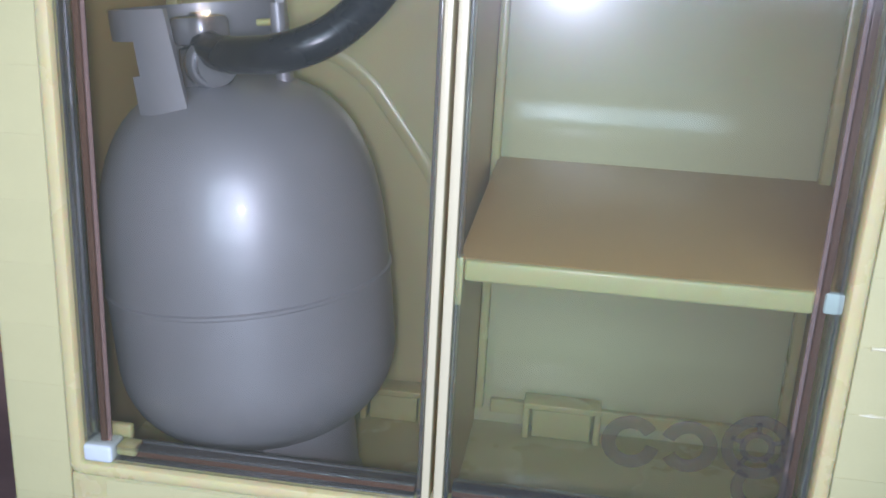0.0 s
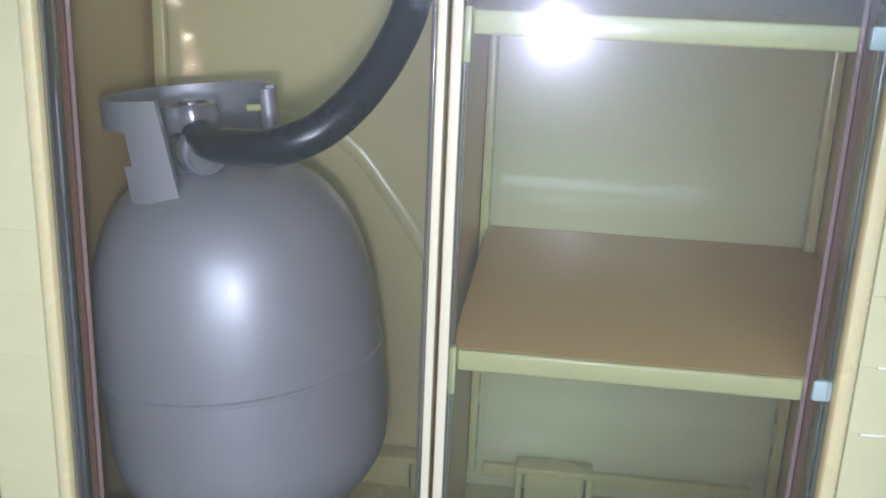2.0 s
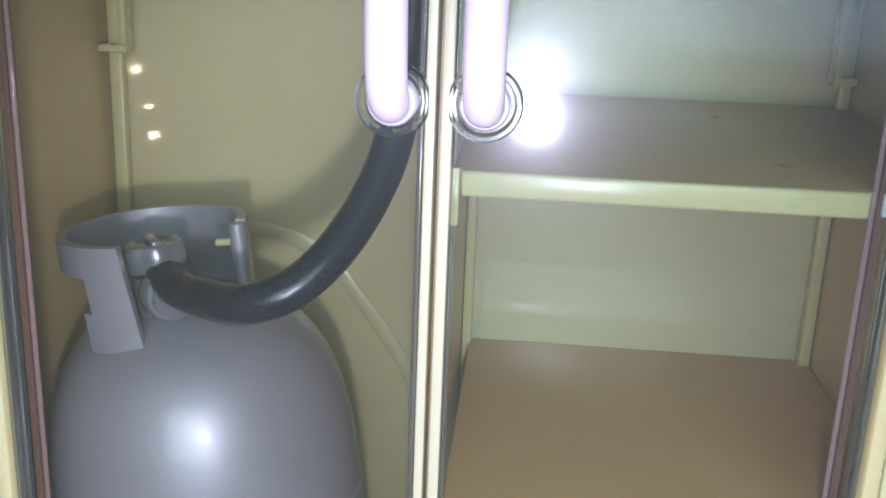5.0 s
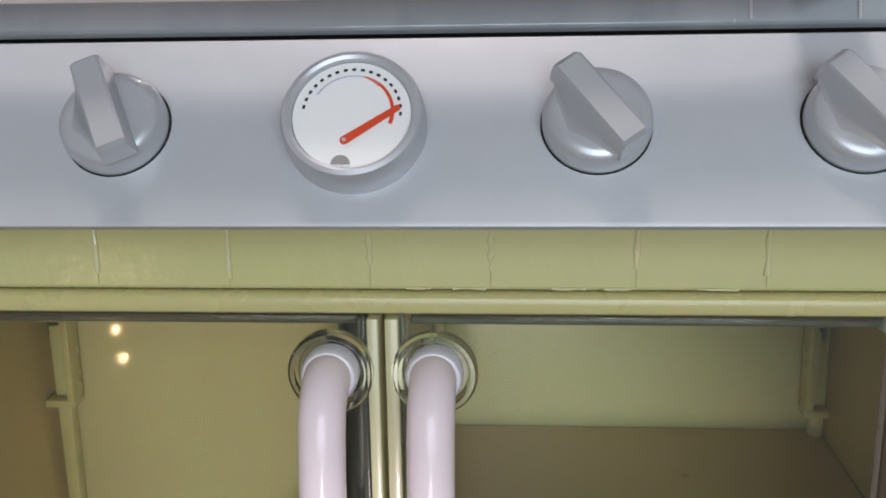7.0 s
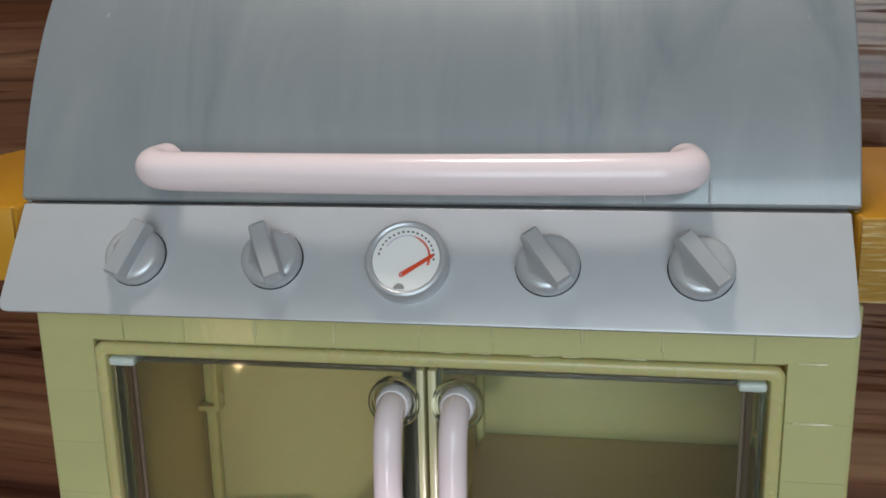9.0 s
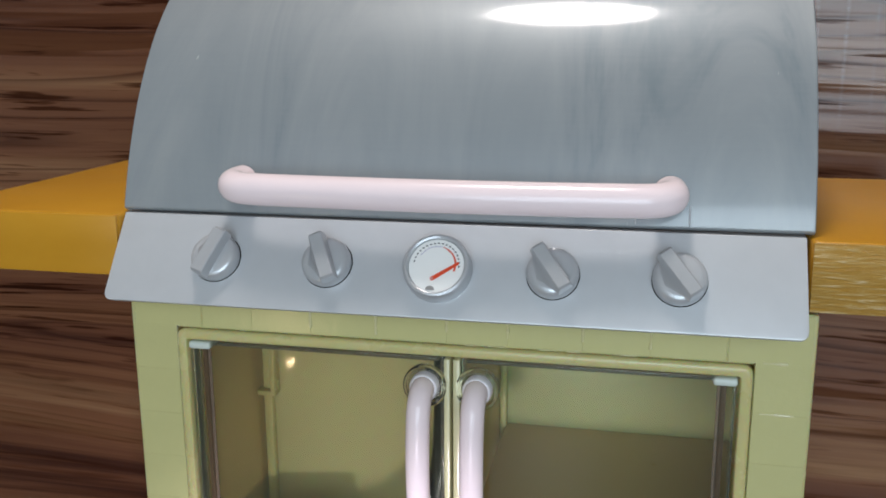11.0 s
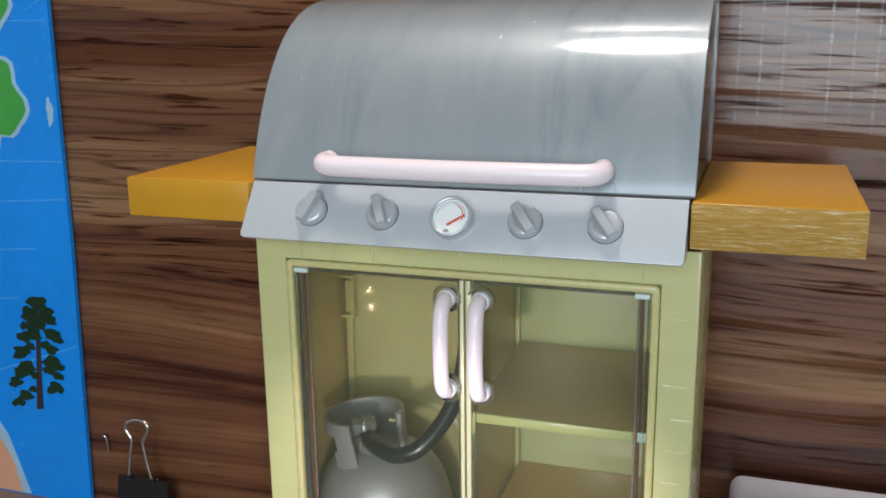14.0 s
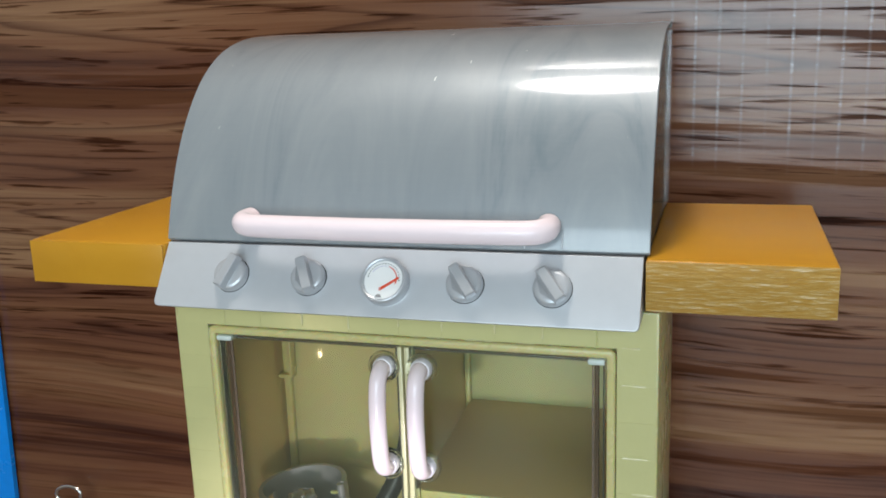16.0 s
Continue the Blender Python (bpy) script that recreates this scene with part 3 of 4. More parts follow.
# moulded round letters-like rings low on the right door
def ring(cx, cz, r, w, start, stop):
    bm = bmesh.new()
    n = 30
    pts = [(cx + r * math.cos(radians(start + (stop - start) * k / n)), 0.0, cz + r * math.sin(radians(start + (stop - start) * k / n))) for k in range(n + 1)]
    return turn_bm(tube(pts, w, 10, bm), Matrix.Translation((0, -0.016, 0)) @ Matrix.Diagonal((1, 0.3, 1, 1)))


for cx, cz, r, w, a, b in ((0.757, 0.765, 0.080, 0.026, 35, 350), (0.962, 0.772, 0.078, 0.026, 215, 520), (1.20, 0.80, 0.105, 0.022, 0, 359), (1.20, 0.80, 0.05, 0.012, 0, 359), (1.235, 0.64, 0.085, 0.022, 140, 430)):
    part("embossed_ring", ring(cx, cz, r, w, a, b), M_FROST, door_right, "frosted moulded ring")
for k in range(5):
    a = radians(20 + 72 * k)
    part("embossed_petal", tube([(1.20 + 0.055 * math.cos(a), -0.014, 0.80 + 0.055 * math.sin(a)), (1.20 + 0.095 * math.cos(a), -0.014, 0.80 + 0.095 * math.sin(a))], 0.009, 8), M_FROST, door_right, "frosted moulded petal")

# control panel, a bent sheet leaning back
PT, PB = (-0.089, 4.353), (-0.352, 3.966)
PXL, PXR = -1.652, 1.645
DIR = Vector((0, PB[0] - PT[0], PB[1] - PT[1])).normalized()


def panel_bm(radius=0.036):
    """The bent sheet with rounded lower corners."""
    outline = [(PT, 0), ((PB[0], PB[1] + 0.012), 1), ((PB[0] - 0.004, PB[1]), 1), ((PB[0] + 0.02, PB[1] - 0.012), 1), ((-0.05, PB[1] + 0.02), 0), ((0.03, PB[1] + 0.1), 0), ((0.03, PT[1]), 0)]
    ins = [radius * (1 - math.sin(radians(15 * k))) for k in range(7)]
    ups = [radius * (1 - math.cos(radians(15 * k))) for k in range(7)]
    stations = [(PXL + a, u) for a, u in zip(ins[::-1], ups[::-1])] + [(PXR - a, u) for a, u in zip(ins, ups)]
    bm = bmesh.new()
    rows = []
    for x, u in stations:
        rows.append([bm.verts.new((x, y - DIR.y * u * f, z - DIR.z * u * f)) for (y, z), f in outline])
    n = len(outline)
    for a, b in zip(rows, rows[1:]):
        for k in range(n):
            bm.faces.new((a[k], a[(k + 1) % n], b[(k + 1) % n], b[k]))
    bm.faces.new(rows[0][::-1])
    bm.faces.new(rows[-1])
    return bm


panel = part("control_panel", panel_bm(), M_PANEL, grill, "sloping silver control panel")
bev = panel.modifiers.new("bevel", "BEVEL")
bev.width, bev.segments, bev.limit_method = 0.0004, 2, "ANGLE"
NORMAL = Vector((0, DIR.z, -DIR.y))
if NORMAL.y > 0:
    NORMAL = -NORMAL


def on_panel(x, s, spin=0.0):
    """The pose of a fitting on the panel's face, s down the slope, its local z away from the face and y up the slope."""
    p = Vector((x, PT[0], PT[1])) + DIR * s
    right = Vector((1, 0, 0))
    up = -DIR
    m = Matrix((right, up, NORMAL)).transposed().to_4x4()
    return Matrix.Translation(p) @ m @ pose(0, 0, 0, 0, 0, spin)


def grip_bm():
    """A flat-topped ridge across the knob: one flank steep, the other drawn out to the disc."""
    section = [(-0.098, 0.064), (-0.076, 0.072), (-0.055, 0.086), (-0.041, 0.106), (-0.033, 0.124), (-0.028, 0.129), (0.026, 0.129), (0.032, 0.124), (0.040, 0.064)]
    bm = bmesh.new()
    rows = []
    for y, f, drop in ((-0.117, 0.92, 0.010), (-0.109, 1.0, 0.0), (0.0, 1.0, 0.0), (0.112, 1.0, 0.0), (0.124, 0.92, 0.012)):
        reach = math.sqrt(max(0.0, 0.110 ** 2 - min(abs(y), 0.108) ** 2)) + 0.012
        rows.append([bm.verts.new((max(x * f, -max(0.036, reach)), y, z if z < 0.07 else z - drop)) for x, z in section])
    n = len(section)
    for a, b in zip(rows, rows[1:]):
        for k in range(n):
            bm.faces.new((a[k], a[(k + 1) % n], b[(k + 1) % n], b[k]))
    bm.faces.new(rows[0][::-1])
    bm.faces.new(rows[-1])
    return bm


for x, spin in ((-1.093, -20), (-0.522, 24), (0.552, 36), (1.110, 37)):
    m = on_panel(x, 0.230, spin)
    dark = turn_bm(lathe([(0.0, 0.0005), (0.1235, 0.0005), (0.122, 0.006), (0.0, 0.006)], 40), m)
    knob = part("knob", turn_bm(lathe([(0.0, 0.006), (0.118, 0.006), (0.120, 0.03), (0.114, 0.055), (0.104, 0.066), (0.085, 0.070), (0.0, 0.070)], 48), m), M_KNOB, grill, "round silver knob")
    part("knob_gap", dark, M_BLACK, knob)
    part("grip", turn_bm(grip_bm(), m), M_KNOB, knob)

gm = on_panel(0.023, 0.238)
gauge = part("gauge", turn_bm(lathe([(0.0, 0.0005), (0.158, 0.0005), (0.158, 0.04), (0.156, 0.075), (0.150, 0.087), (0.140, 0.090), (0.132, 0.086), (0.130, 0.070), (0.0, 0.070)], 64), gm), M_KNOB, grill, "round temperature gauge in a silver bezel")
part("dial", turn_bm(lathe([(0.0, 0.0715), (0.129, 0.0715), (0.129, 0.074), (0.0, 0.075)], 56), gm), M_DIAL, gauge, "white dial face")


def flat(points, z, thick=0.0015):
    bm = bmesh.new()
    a = [bm.verts.new((x, y, z)) for x, y in points]
    b = [bm.verts.new((x, y, z + thick)) for x, y in points]
    n = len(points)
    for k in range(n):
        bm.faces.new((a[k], a[(k + 1) % n], b[(k + 1) % n], b[k]))
    bm.faces.new(a[::-1])
    bm.faces.new(b)
    return turn_bm(bm, gm)


def arc(r0, r1, a0, a1, cy=0.0, n=24):
    out = [(r1 * math.cos(radians(a0 + (a1 - a0) * k / n)), cy + r1 * math.sin(radians(a0 + (a1 - a0) * k / n))) for k in range(n + 1)]
    inner = [(r0[0] + (r0[1] - r0[0]) * k / n if isinstance(r0, tuple) else r0, a0 + (a1 - a0) * k / n) for k in range(n + 1)]
    return out + [(r * math.cos(radians(a)), cy + r * math.sin(radians(a))) for r, a in reversed(inner)]


R = 0.128
for k in range(18):
    a = radians(172 - 174 * k / 17)
    c, s_ = math.cos(a), math.sin(a)
    w, h = 0.0042, 0.0028
    part("tick", flat([(0.83 * R * c + i * w * -s_ + j * h * c, 0.03 * R + 0.83 * R * s_ + i * w * c + j * h * s_) for i, j in ((-1, -1), (1, -1), (1, 1), (-1, 1))], 0.0755), M_INK, gauge)
part("scale_arc", flat(arc((0.688 * R, 0.70 * R), 0.715 * R, 150, 75, 0.03 * R), 0.0755), M_LILAC, gauge, "thin lilac scale arc")
part("scale_arc", flat(arc((0.70 * R, 0.66 * R), 0.722 * R, 75, 50, 0.03 * R), 0.0755), M_REDTHIN, gauge, "faded red scale arc")
part("scale_arc", flat(arc((0.675 * R, 0.66 * R), 0.725 * R, 50, -18, 0.03 * R), 0.0757), M_RED, gauge, "red scale arc")
pv, tip = Vector((-0.09, -0.50)) * R, Vector((0.78, 0.13)) * R
ax = (tip - pv).normalized()
sd = Vector((-ax.y, ax.x))
pts = [tip + sd * 0.004, pv + sd * 0.0095]
pts += [pv + 0.0095 * (math.cos(radians(t)) * sd - math.sin(radians(t)) * ax) for t in (30, 60, 90, 120, 150)]
pts += [pv - sd * 0.0095, tip - sd * 0.009, tip + ax * 0.006]
part("needle", flat([tuple(p) for p in pts], 0.0775, 0.003), M_RED, gauge, "orange-red needle")
part("pivot", flat([(pv.x + 0.0045 * math.cos(2 * math.pi * k / 12), pv.y + 0.0045 * math.sin(2 * math.pi * k / 12)) for k in range(12)], 0.081), M_PANEL, gauge)
part("stop_pin", flat([(-0.13 * R + 0.16 * R * math.cos(math.pi * k / 12), -0.93 * R + 0.16 * R * math.sin(math.pi * k / 12)) for k in range(13)], 0.0755, 0.003), M_GREYDOT, gauge, "grey half-round print")

# hood: a curved shell with closed ends
HXL, HXR = -1.668, 1.683
curve = [(-0.078, 4.376), (-0.048, 4.50), (0.010, 4.665), (0.093, 4.858), (0.200, 5.052), (0.335, 5.245), (0.495, 5.422), (0.68, 5.557), (0.87, 5.65), (1.08, 5.713), (1.32, 5.747), (1.56, 5.757), (1.76, 5.757)]
curve = [(p.y, p.z) for p in smooth_path([(0, y, z) for y, z in curve], 5)]
for _ in range(60):   # evens out the bend
    curve = [curve[0]] + [tuple(0.25 * a + 0.5 * b + 0.25 * c for a, b, c in zip(p, q, r)) for p, q, r in zip(curve, curve[1:], curve[2:])] + [curve[-1]]
thick = [(y + 0.022, z - 0.016) for y, z in curve]
hood = part("hood", extrude_x(curve + [(1.80, 5.735), (1.80, 5.70)] + thick[::-1], HXL, HXR), M_HOOD, grill, "curved silver grill hood, closed")
hb = hood.modifiers.new("bevel", "BEVEL")
hb.width, hb.segments, hb.limit_method, hb.angle_limit = 0.0006, 2, "ANGLE", radians(50)
inside = [(y + 0.024, z - 0.02) for y, z in curve[::4]] + [(1.78, 5.70), (1.78, 4.38), (0.0, 4.38)]
part("hood_end", extrude_x(inside, HXL + 0.006, HXL + 0.03), M_HOOD, hood)
part("hood_end", extrude_x(inside, HXR - 0.024, HXR - 0.010), M_PANE, hood, "clear plastic end of the hood", False)
for y in (1.50, 1.66, 1.775):
    part("end_rib", box(HXR - 0.026, HXR + 0.006, y - 0.012, y + 0.012, 4.385, 5.69, 0.004), M_EDGE, hood)
# a black box stands in for the shade between hood and fire box
part("hood_gap_shade", box(HXL + 0.03, HXR - 0.03, 0.035, 1.76, 4.24, 4.373), M_BLACK, grill)
part("fire_box", box(-1.64, 1.63, 0.05, 1.76, 3.982, 4.238, 0.01), M_PANEL, grill)
for x in (0.905, 1.145):
    part("hood_rib", tube([(x, -0.077, 4.384), (x, -0.055, 4.47)], 0.004, 8), M_KNOB, hood)
hz = 4.518
bar = [(x + 0.02, y - 0.10, hz + z) for x, y, z in ((-1.035, 0.06, 0.010), (-1.04, -0.02, 0.008), (-1.025, -0.075, 0.005), (-0.97, -0.118, 0.001), (-0.85, -0.138, 0), (-0.45, -0.15, -0.002), (0.0, -0.154, -0.003), (0.45, -0.15, -0.002), (0.85, -0.138, 0), (0.97, -0.118, 0.001), (1.025, -0.075, 0.005), (1.04, -0.02, 0.008), (1.035, 0.06, 0.010))]
part("hood_handle", tube(smooth_path(bar, 7), 0.077, 28), M_HANDLE, hood, "long pale pink bar handle")


# side boards
def board(x0, x1):
    bm = box(x0, x1, -0.155, 1.80, 4.035, 4.353, 0.018, 3)
    b = part("side_board", bm, M_OCHRE, grill, "ochre wood-grain side board")
    part("board_front", box(x0 + 0.004, x1 - 0.004, -0.171, -0.1555, 4.039, 4.349, 0.004), M_OCHREF if x0 > 0 else M_OCHRE, b)


board(-2.777, -1.66)
board(1.662, 2.752)

# ---------- gas bottle and hose ----------
tank = thing("gas_bottle", (-0.815, 0.692, -0.04), "grey toy propane gas bottle leaning in the cabinet", "gas bottle")
LEAN = Matrix.Translation((-0.815, 0.692, -0.04)) @ pose(0, 0, 0, 0, -6.1, 0)


def tank_part(name, bm, mat, label="", parent=None):
    return part(name, turn_bm(bm, LEAN), mat, parent or tank, label)


RT = 0.624   # radius of the bottle


def bottle_profile():
    """Rounded foot and shoulders with a raised weld round the middle, as (radius, height)."""
    low, mid, high = (2.46, 0.307, 0.766), 1.072, (2.86, 1.007, 1.938)
    rise = [math.radians(90 * k / 18) for k in range(19)]
    out = [(RT * math.sin(a) ** (2 / low[0]), low[2] - (low[2] - low[1]) * math.cos(a) ** (2 / low[0])) for a in rise[:-1]] + [(RT, low[2])]
    top = [(RT * math.cos(a) ** (2 / high[0]) if a < 1.57 else 0.0, high[1] + (high[2] - high[1]) * math.sin(a) ** (2 / high[0])) for a in rise]
    weld = [(RT - 0.001, mid - 0.014), (RT + 0.008, mid - 0.007), (RT + 0.008, mid + 0.005), (RT - 0.002, mid + 0.012)]
    return out + [p for p in top if p[1] < mid - 0.02] + weld + [p for p in top if p[1] > mid + 0.02]


dense = bottle_profile()
tank_part("bottle_body", lathe(dense, 72), M_TANK)
tank_part("foot_ring", lathe([(0.40, 0.42), (0.405, 0.06), (0.415, 0.03), (0.39, 0.03), (0.375, 0.06), (0.37, 0.42)], 56), M_TANK)
tank_part("foot_hole", turn_bm(lathe([(0.0, 0.0), (0.035, 0.0), (0.035, 0.02), (0.0, 0.02)], 20), pose(0.155, -0.368, 0.16, 90, 0, 22)), M_BLACK)


def collar_bm(a0, a1, r0, r1, z0, z1, holes):
    """A bent guard, cut low at one side: columns by angle, rows by height; cells named in holes stay open."""
    bm = bmesh.new()
    n = 40
    zs = [z0, z0 + 0.15, z0 + 0.285, z1 - 0.02, z1]
    grid = []
    for k in range(n + 1):
        a = radians(a0 + (a1 - a0) * k / n)
        lean = [radians(7.5) * (k / n) ** 3 * (z1 - z) / (z1 - z0) for z in zs]
        grid.append([[bm.verts.new((r * math.cos(a + e), r * math.sin(a + e), z)) for z, e in zip(zs, lean)] for r in ((r0, r0, r0, r0, r0 + 0.008), (r1, r1, r1, r1, r1 - 0.008)) for r in (r[0],)])
    full = lambda k, j: 0 <= k < n and 0 <= j < len(zs) - 1 and not (j < 2 and 0.60 < (k + 0.5) / n < (0.87, 0.90)[j]) and not (j == 1 and any(h0 <= (k + 0.5) / n <= h1 for h0, h1 in holes))
    for k in range(n):
        for j in range(len(zs) - 1):
            if not full(k, j):
                continue
            for s in (0, 1):
                bm.faces.new((grid[k][s][j], grid[k + 1][s][j], grid[k + 1][s][j + 1], grid[k][s][j + 1]))
            for dk, dj, e in ((-1, 0, ((k, j), (k, j + 1))), (1, 0, ((k + 1, j), (k + 1, j + 1))), (0, -1, ((k, j), (k + 1, j))), (0, 1, ((k, j + 1), (k + 1, j + 1)))):
                if not full(k + dk, j + dj):
                    (p, q), (r, t) = e
                    bm.faces.new((grid[p][0][q], grid[r][0][t], grid[r][1][t], grid[p][1][q]))
    return bm


tank_part("collar", turn_bm(collar_bm(4, 271, 0.325, 0.362, 1.83, 2.235, ((0.05, 0.17),)), pose(-0.085, -0.015, 0)), M_TANK, "grey guard collar with slots and a low cut")
tank_part("collar_post", tube([(0.25, -0.015, 1.80), (0.25, -0.015, 2.225)], 0.033, 14), M_TANK)
VX, VY = -0.05, -0.125
tank_part("peg", tube([(0.16, -0.015, 2.15), (0.225, -0.015, 2.15)], 0.015, 10), M_CREAM)
VALVE = pose(VX, VY, 0.035)
valve = tank_part("valve", turn_bm(lathe([(0.0, 1.84), (0.125, 1.84), (0.115, 1.865), (0.098, 1.885), (0.095, 1.99), (0.092, 2.0), (0.092, 2.03), (0.07, 2.04), (0.0, 2.04)], 32), VALVE), M_VALVE, "silver-grey valve")
wheel = bmesh.new()
rings = []
for r, z in ((0.075, 2.045), (0.105, 2.052), (0.118, 2.07), (0.118, 2.135), (0.108, 2.155), (0.085, 2.16), (0.07, 2.148)):
    rings.append([wheel.verts.new((r * (1 + 0.07 * math.cos(6 * k * math.pi / 24)) * math.cos(k * math.pi / 24), r * (1 + 0.07 * math.cos(6 * k * math.pi / 24)) * math.sin(k * math.pi / 24), z)) for k in range(48)])
for p, q in zip(rings, rings[1:]):
    for k in range(48):
        wheel.faces.new((p[k], p[(k + 1) % 48], q[(k + 1) % 48], q[k]))
wheel.faces.new(rings[-1])
wheel.faces.new(rings[0][::-1])
tank_part("hand_wheel", turn_bm(wheel, VALVE), M_VALVE, "lobed grey hand wheel", valve)
tank_part("wheel_rib", turn_bm(box(-0.018, 0.018, -0.085, 0.085, 2.149, 2.172, 0.006), VALVE @ pose(0, 0, 0, 0, 0, 35)), M_VALVE, "", valve)
tank_part("outlet_nut", turn_bm(lathe([(0.0, 0.0), (0.098, 0.0), (0.104, 0.012), (0.104, 0.075), (0.095, 0.09), (0.085, 0.092), (0.083, 0.13), (0.0, 0.13)], 24), Matrix.Translation((VX + 0.035, VY - 0.045, 2.01)) @ pose(0, 0, 0, 90, 0, 42)), M_VALVE, "", valve)
tank_part("bleed_plug", turn_bm(lathe([(0.0, 0.0), (0.03, 0.0), (0.03, 0.09), (0.022, 0.10), (0.0, 0.10)], 12), Matrix.Translation((VX - 0.05, VY + 0.03, 1.995)) @ pose(0, 0, 0, 90, 0, -70)), M_VALVE, "", valve)

hose_line = [(-1.035, 0.50, 2.02), (-0.97, 0.43, 2.012), (-0.88, 0.345, 2.015), (-0.785, 0.262, 2.028), (-0.645, 0.158, 2.05), (-0.54, 0.14, 2.08), (-0.44, 0.165, 2.128), (-0.35, 0.222, 2.208), (-0.28, 0.295, 2.303), (-0.22, 0.372, 2.418), (-0.172, 0.45, 2.56), (-0.135, 0.52, 2.80), (-0.118, 0.55, 3.15), (-0.115, 0.55, 3.79)]
solid("gas_hose", tube(smooth_path(hose_line, 8), 0.071, 24), M_HOSE, "thick dark rubber gas hose from bottle up to cabinet top", "hose")

# ---------- banner, clip and box ----------
banner = thing("printed_banner", (-7.2, 2.5, GROUND), "glossy blue printed banner with a pine tree, hanging on the wall", "banner")
part("sheet", slab([(-9.0, GROUND), (-5.85, GROUND), (-5.72, 3.0), (-5.67, 6.6), (-9.0, 6.6)], 2.50, 2.56), M_BANNER, banner)

for x0, z0, x1, z1 in ((-7.6, 1.04, -5.80, 1.67), (-5.976, 5.72, -5.74, 5.85), (-6.36, 5.605, -5.73, 5.60), (-7.4, 3.94, -5.72, 3.98), (-7.6, 3.40, -5.74, 3.525), (-7.4, 2.80, -6.25, 2.89), (-6.9, 2.2, -6.6, 2.24)):
    part("crease", slab([(x0, z0), (x1, z1), (x1, z1 + 0.016), (x0, z0 + 0.016)], 2.4955, 2.499), M_CREASE, banner)
part("scuff_glint", blob(-5.81, 4.57, 0.045, 8, 3.6, y=2.495), M_PALE, banner)
for cz, seed in ((4.71, 3), (6.15, 5)):
    part("printed_crown", blob(-6.74, cz, 0.545, seed, 1.28, y=2.493), M_PALE, banner)
    part("printed_crown", blob(-6.77, cz, 0.52, seed, 1.26, y=2.488), M_LEAF, banner, "round leaf-green printed tree crown")
part("printed_trunk", slab([(-6.535, 0.76), (-6.43, 0.772), (-6.35, 1.73), (-6.325, 2.18), (-6.34, 2.18), (-6.41, 1.72)], 2.489, 2.495), M_TRUNK, banner)
boughs = ((-6.28, 2.32, 0.15), (-6.41, 2.19, 0.12), (-6.15, 2.21, 0.11), (-6.33, 2.10, 0.19), (-6.11, 2.11, 0.10), (-6.51, 2.00, 0.08), (-6.55, 1.85, 0.11), (-6.40, 1.90, 0.13), (-6.11, 1.93, 0.12), (-6.02, 1.86, 0.08), (-6.22, 1.77, 0.09), (-6.14, 1.72, 0.10), (-6.61, 1.65, 0.12), (-6.47, 1.73, 0.08), (-6.69, 1.58, 0.07), (-6.15, 1.55, 0.14), (-6.06, 1.50, 0.09), (-6.21, 1.44, 0.10), (-6.56, 1.45, 0.13), (-6.67, 1.35, 0.11), (-6.08, 1.37, 0.08), (-6.76, 1.23, 0.10), (-6.82, 1.18, 0.06), (-6.45, 1.35, 0.08), (-6.14, 1.22, 0.11), (-6.22, 1.16, 0.07), (-6.08, 1.18, 0.06), (-6.63, 1.05, 0.11), (-6.75, 0.95, 0.09), (-6.83, 0.91, 0.05), (-6.50, 1.15, 0.07))
for k, (x, z, rad) in enumerate(boughs):
    part("printed_bough", blob(x - 0.05, z - 0.12, rad, 20 + k, 0.62, 26, 2.486 + 0.0005 * (k % 5)), M_PINE, banner)
part("printed_ground", slab([(-9.0, GROUND + 0.02), (-6.93, GROUND + 0.02), (-7.02, -0.05), (-7.12, 0.15), (-7.5, 0.75), (-9.0, 0.9)], 2.492, 2.498), M_PEACH, banner, "peach printed corner")
part("printed_edge", slab([(-6.93, GROUND + 0.02), (-6.80, GROUND + 0.02), (-6.93, -0.05), (-7.06, 0.33), (-7.44, 0.90), (-7.5, 0.75), (-7.12, 0.15), (-7.02, -0.05)], 2.491, 2.497), M_PALE, banner)

clip = thing("binder_clip", (-4.76, 2.3, GROUND), "black steel binder clip with bright wire handles, on the surface", "binder clip")
part("clip_body", extrude_x([(2.20, GROUND), (2.46, GROUND), (2.35, 0.08), (2.345, 0.112), (2.315, 0.112), (2.31, 0.08)], -5.23, -4.51), M_CLIP, clip)
for x0, x1 in ((-5.12, -5.03), (-4.80, -4.70)):
    part("wire_sleeve", tube([(x0, 2.33, 0.115), (x1, 2.33, 0.115)], 0.032, 12), M_CLIP, clip)
loop = [(-5.09, 0.06), (-5.075, 0.12), (-5.03, 0.39), (-4.985, 0.60), (-5.02, 0.685), (-5.06, 0.76), (-5.02, 0.84), (-4.89, 0.884), (-4.77, 0.86), (-4.73, 0.80), (-4.785, 0.676), (-4.825, 0.587), (-4.79, 0.34), (-4.745, 0.12), (-4.73, 0.06)]
part("wire_handle", tube(smooth_path([(x, 2.33, z) for x, z in loop], 6), 0.022, 10), M_STEEL, clip)
part("wire_handle", tube(smooth_path([(x, 2.40 + 0.12 * (z - 0.06), 0.08 - 0.36 * (z - 0.06)) for x, z in loop], 6), 0.022, 10), M_STEEL, clip)
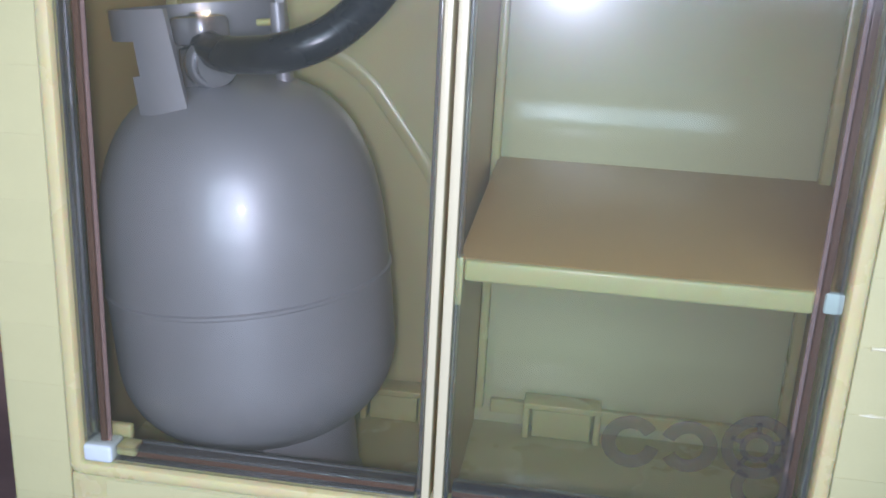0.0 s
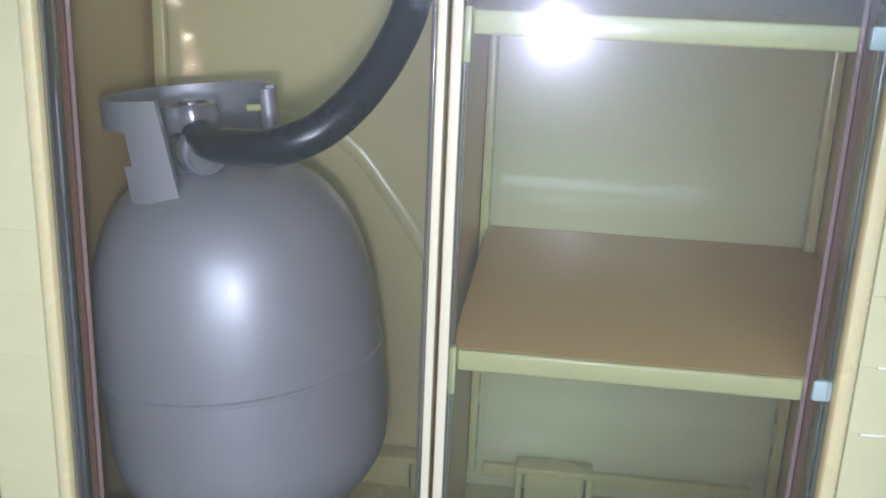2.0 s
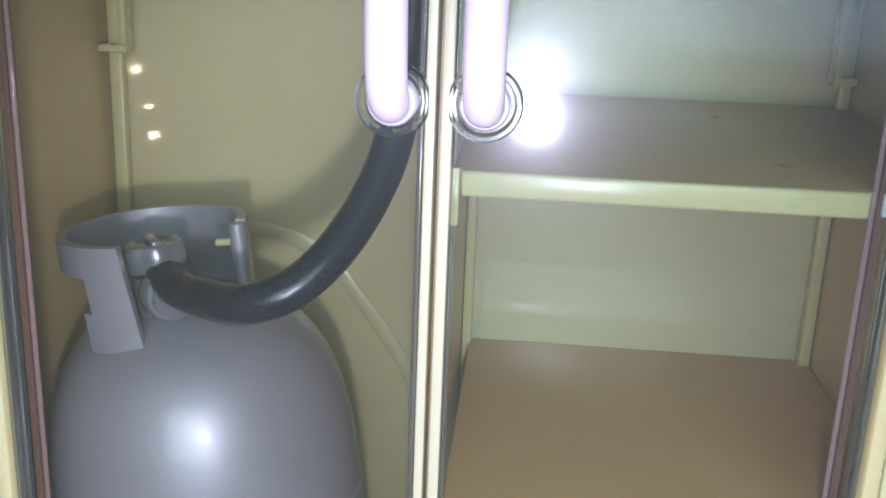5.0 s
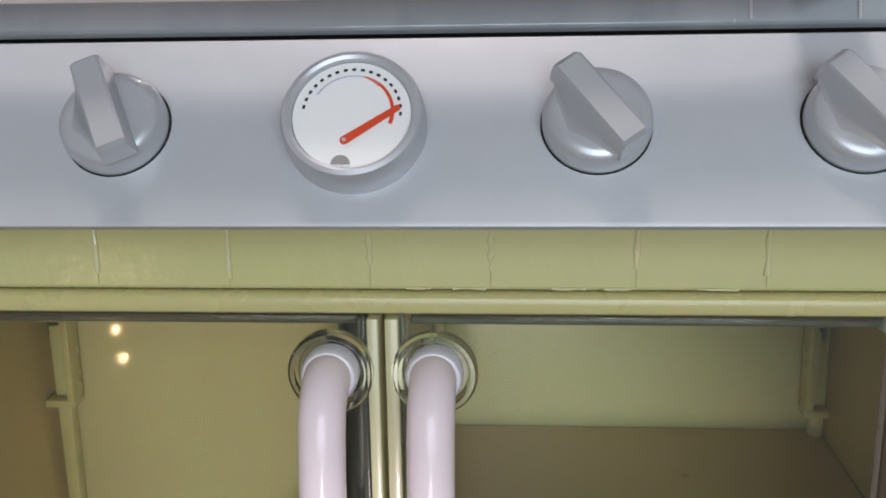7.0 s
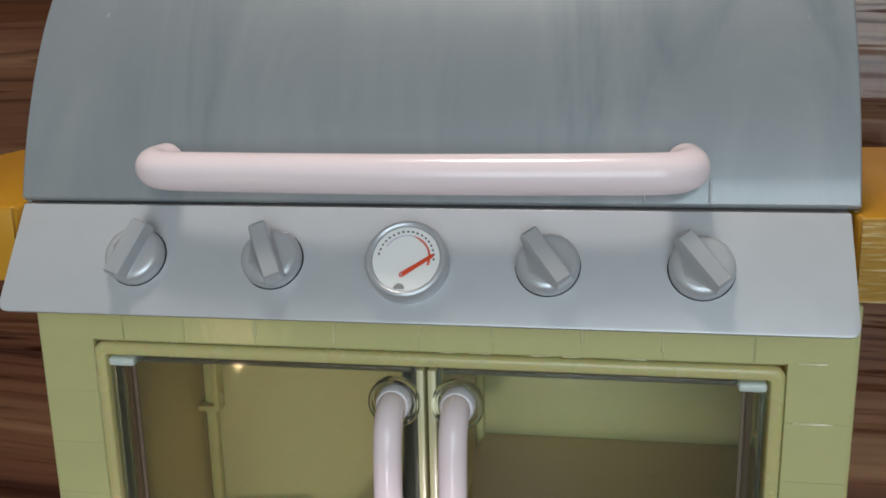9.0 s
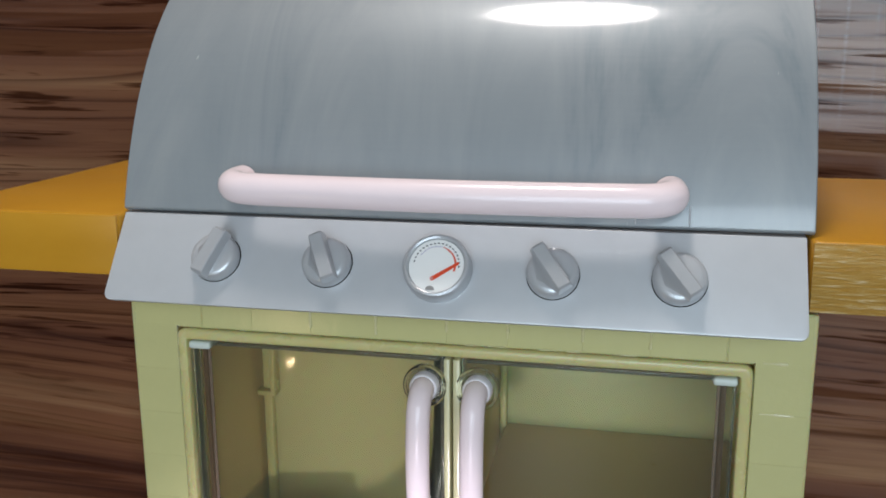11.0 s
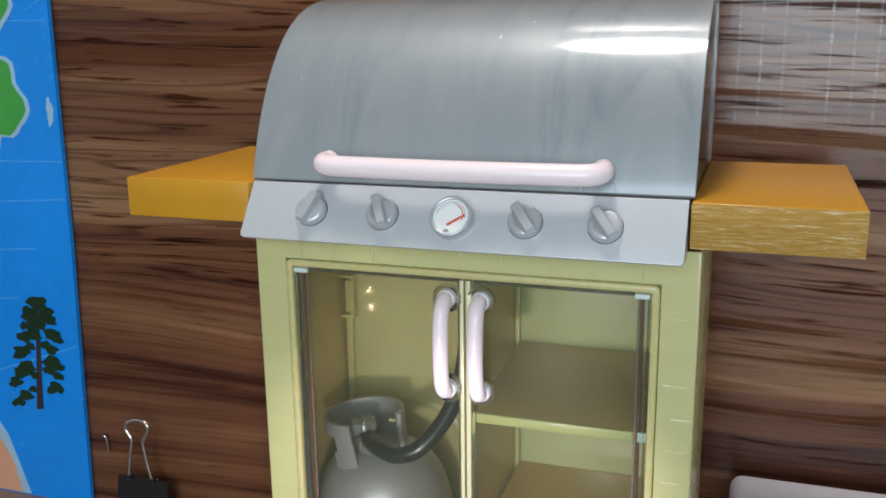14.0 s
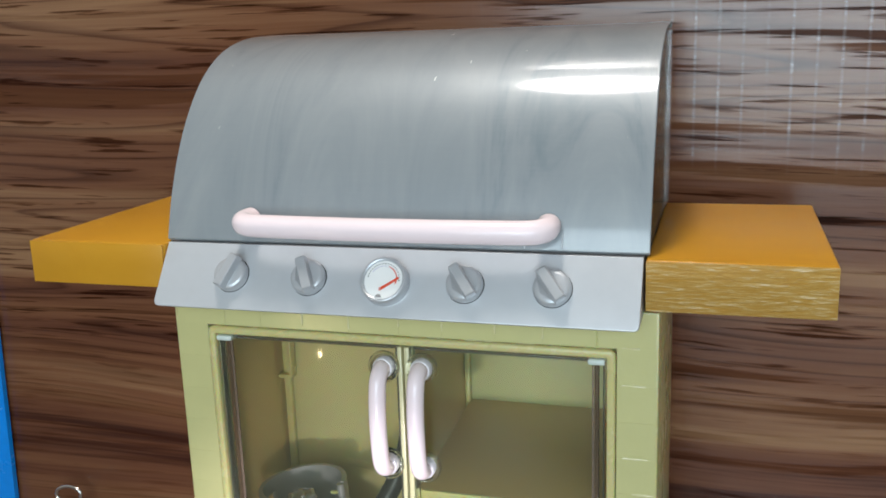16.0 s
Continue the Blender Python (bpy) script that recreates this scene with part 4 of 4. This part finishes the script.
solid("wall_hook", tube(smooth_path([(-5.635, 2.58, 0.44), (-5.59, 2.54, 0.49), (-5.55, 2.53, 0.50), (-5.53, 2.54, 0.43), (-5.535, 2.56, 0.25)], 6), 0.014, 8), M_STEEL, "tiny bright wire hook on the wood wall", "hook")
tub = solid("storage_tub", box(2.0, 4.9, 1.70, 2.45, GROUND, 1.20, 0.12, 4), M_BOX, "pale grey-white plastic tub with rounded corners", "storage tub")

# a small lamp with three warm bulbs, at the side in front of the grill, seen mirrored in the clear doors
mini_lamp = thing("mini_lamp", (-3.0, -4.65, GROUND), "small lamp post with three warm glowing bulbs", "lamp")
part("base", turn_bm(lathe([(0.0, 0.0), (0.24, 0.0), (0.24, 0.03), (0.20, 0.06), (0.0, 0.07)], 28), pose(-3.0, -4.65, GROUND)), M_CLIP, mini_lamp)
part("post", tube([(-3.0, -4.65, GROUND + 0.06), (-3.0, -4.65, 2.5)], 0.03, 12), M_CLIP, mini_lamp)
for bx, bz in ((-2.81, 2.37), (-2.72, 2.08), (-2.69, 1.85)):
    part("arm", tube([(-3.0, -4.65, bz - 0.04), (bx, -4.55, bz - 0.02)], 0.012, 8), M_CLIP, mini_lamp)
    part("bulb", turn_bm(lathe([(0.0, -0.035), (0.025, -0.025), (0.035, 0.0), (0.025, 0.025), (0.0, 0.035)], 16), pose(bx, -4.53, bz)), M_BULB, mini_lamp, "warm glowing bulb")

# ---------- moulded bricks of the cabinet front ----------
def brick_mesh(w, h, deep):
    bm = box(-w / 2, w / 2, -deep, 0.0, -h / 2, h / 2, deep * 0.7, 1)
    for v in bm.verts:
        v.co *= U
    return mesh_of("brick", bm, M_BRICK, False)


def lay(w, h, places, deep=0.0009):
    me = brick_mesh(w, h, deep)
    for x, z in places:
        ob = new("brick", me)
        ob.parent = frame_front
        ob.location = (Vector((x, -0.0005, z)) - origin_of(grill)) * U


PITCH = 0.252
for a, b in ((XL + 0.014, OL - 0.066), (OR + 0.066, XR - 0.014)):
    lay(b - a, PITCH - 0.0012, [((a + b) / 2, 3.735 - PITCH * (k + 0.5)) for k in range(16)], 0.0014 if a > 0 else 0.0008)
joints = (-1.31, -1.03, -0.707, -0.358, 0.008, 0.316, 0.68, 1.0, 1.346)
for a, b in zip(joints, joints[1:]):
    lay(b - a - 0.0012, 0.236, [((a + b) / 2, z) for z in (3.851, 0.19)], 0.0014)
lay(0.382, 0.236, [(-1.508, 3.851)], 0.0012)
lay(0.366, 0.236, [(1.54, 3.851)], 0.0012)

# glossy moulded joints between the bricks, proud by a hair and broken along their length
M_JOINT = plastic("glossy_cream_joint", (0.66, 0.62, 0.34), 0.12, vary=0.03, relief=0.15, grain=500.0)


def joint(a, b, radius=0.009):
    """A fine lumpy ridge from a to b on the cabinet's face."""
    a, b = Vector(a), Vector(b)
    n = max(4, int((b - a).length / 0.018))
    radii = [radius * random.uniform(0.35, 1.25) for _ in range(n + 1)]
    part("joint", tube([a.lerp(b, k / n) for k in range(n + 1)], radii, 8), M_JOINT, frame_front)


random.seed(4)
for k in range(16):
    z = 3.735 - PITCH * k
    if k % 5 != 2:
        start = OR + 0.075 + random.uniform(0.0, 0.10)
        joint((start, -0.0015, z), (min(XR - 0.02, start + random.uniform(0.10, 0.20)), -0.0015, z))
for x in joints[2:-1]:
    low = random.uniform(3.735, 3.79)
    joint((x, -0.0015, low), (x, -0.0015, random.uniform(3.90, 3.955)))
for x in (0.10, 0.22, 0.47, 0.60, 0.83):
    joint((x, -0.0015, 3.729), (x + random.uniform(0.06, 0.11), -0.0015, 3.729), 0.005)
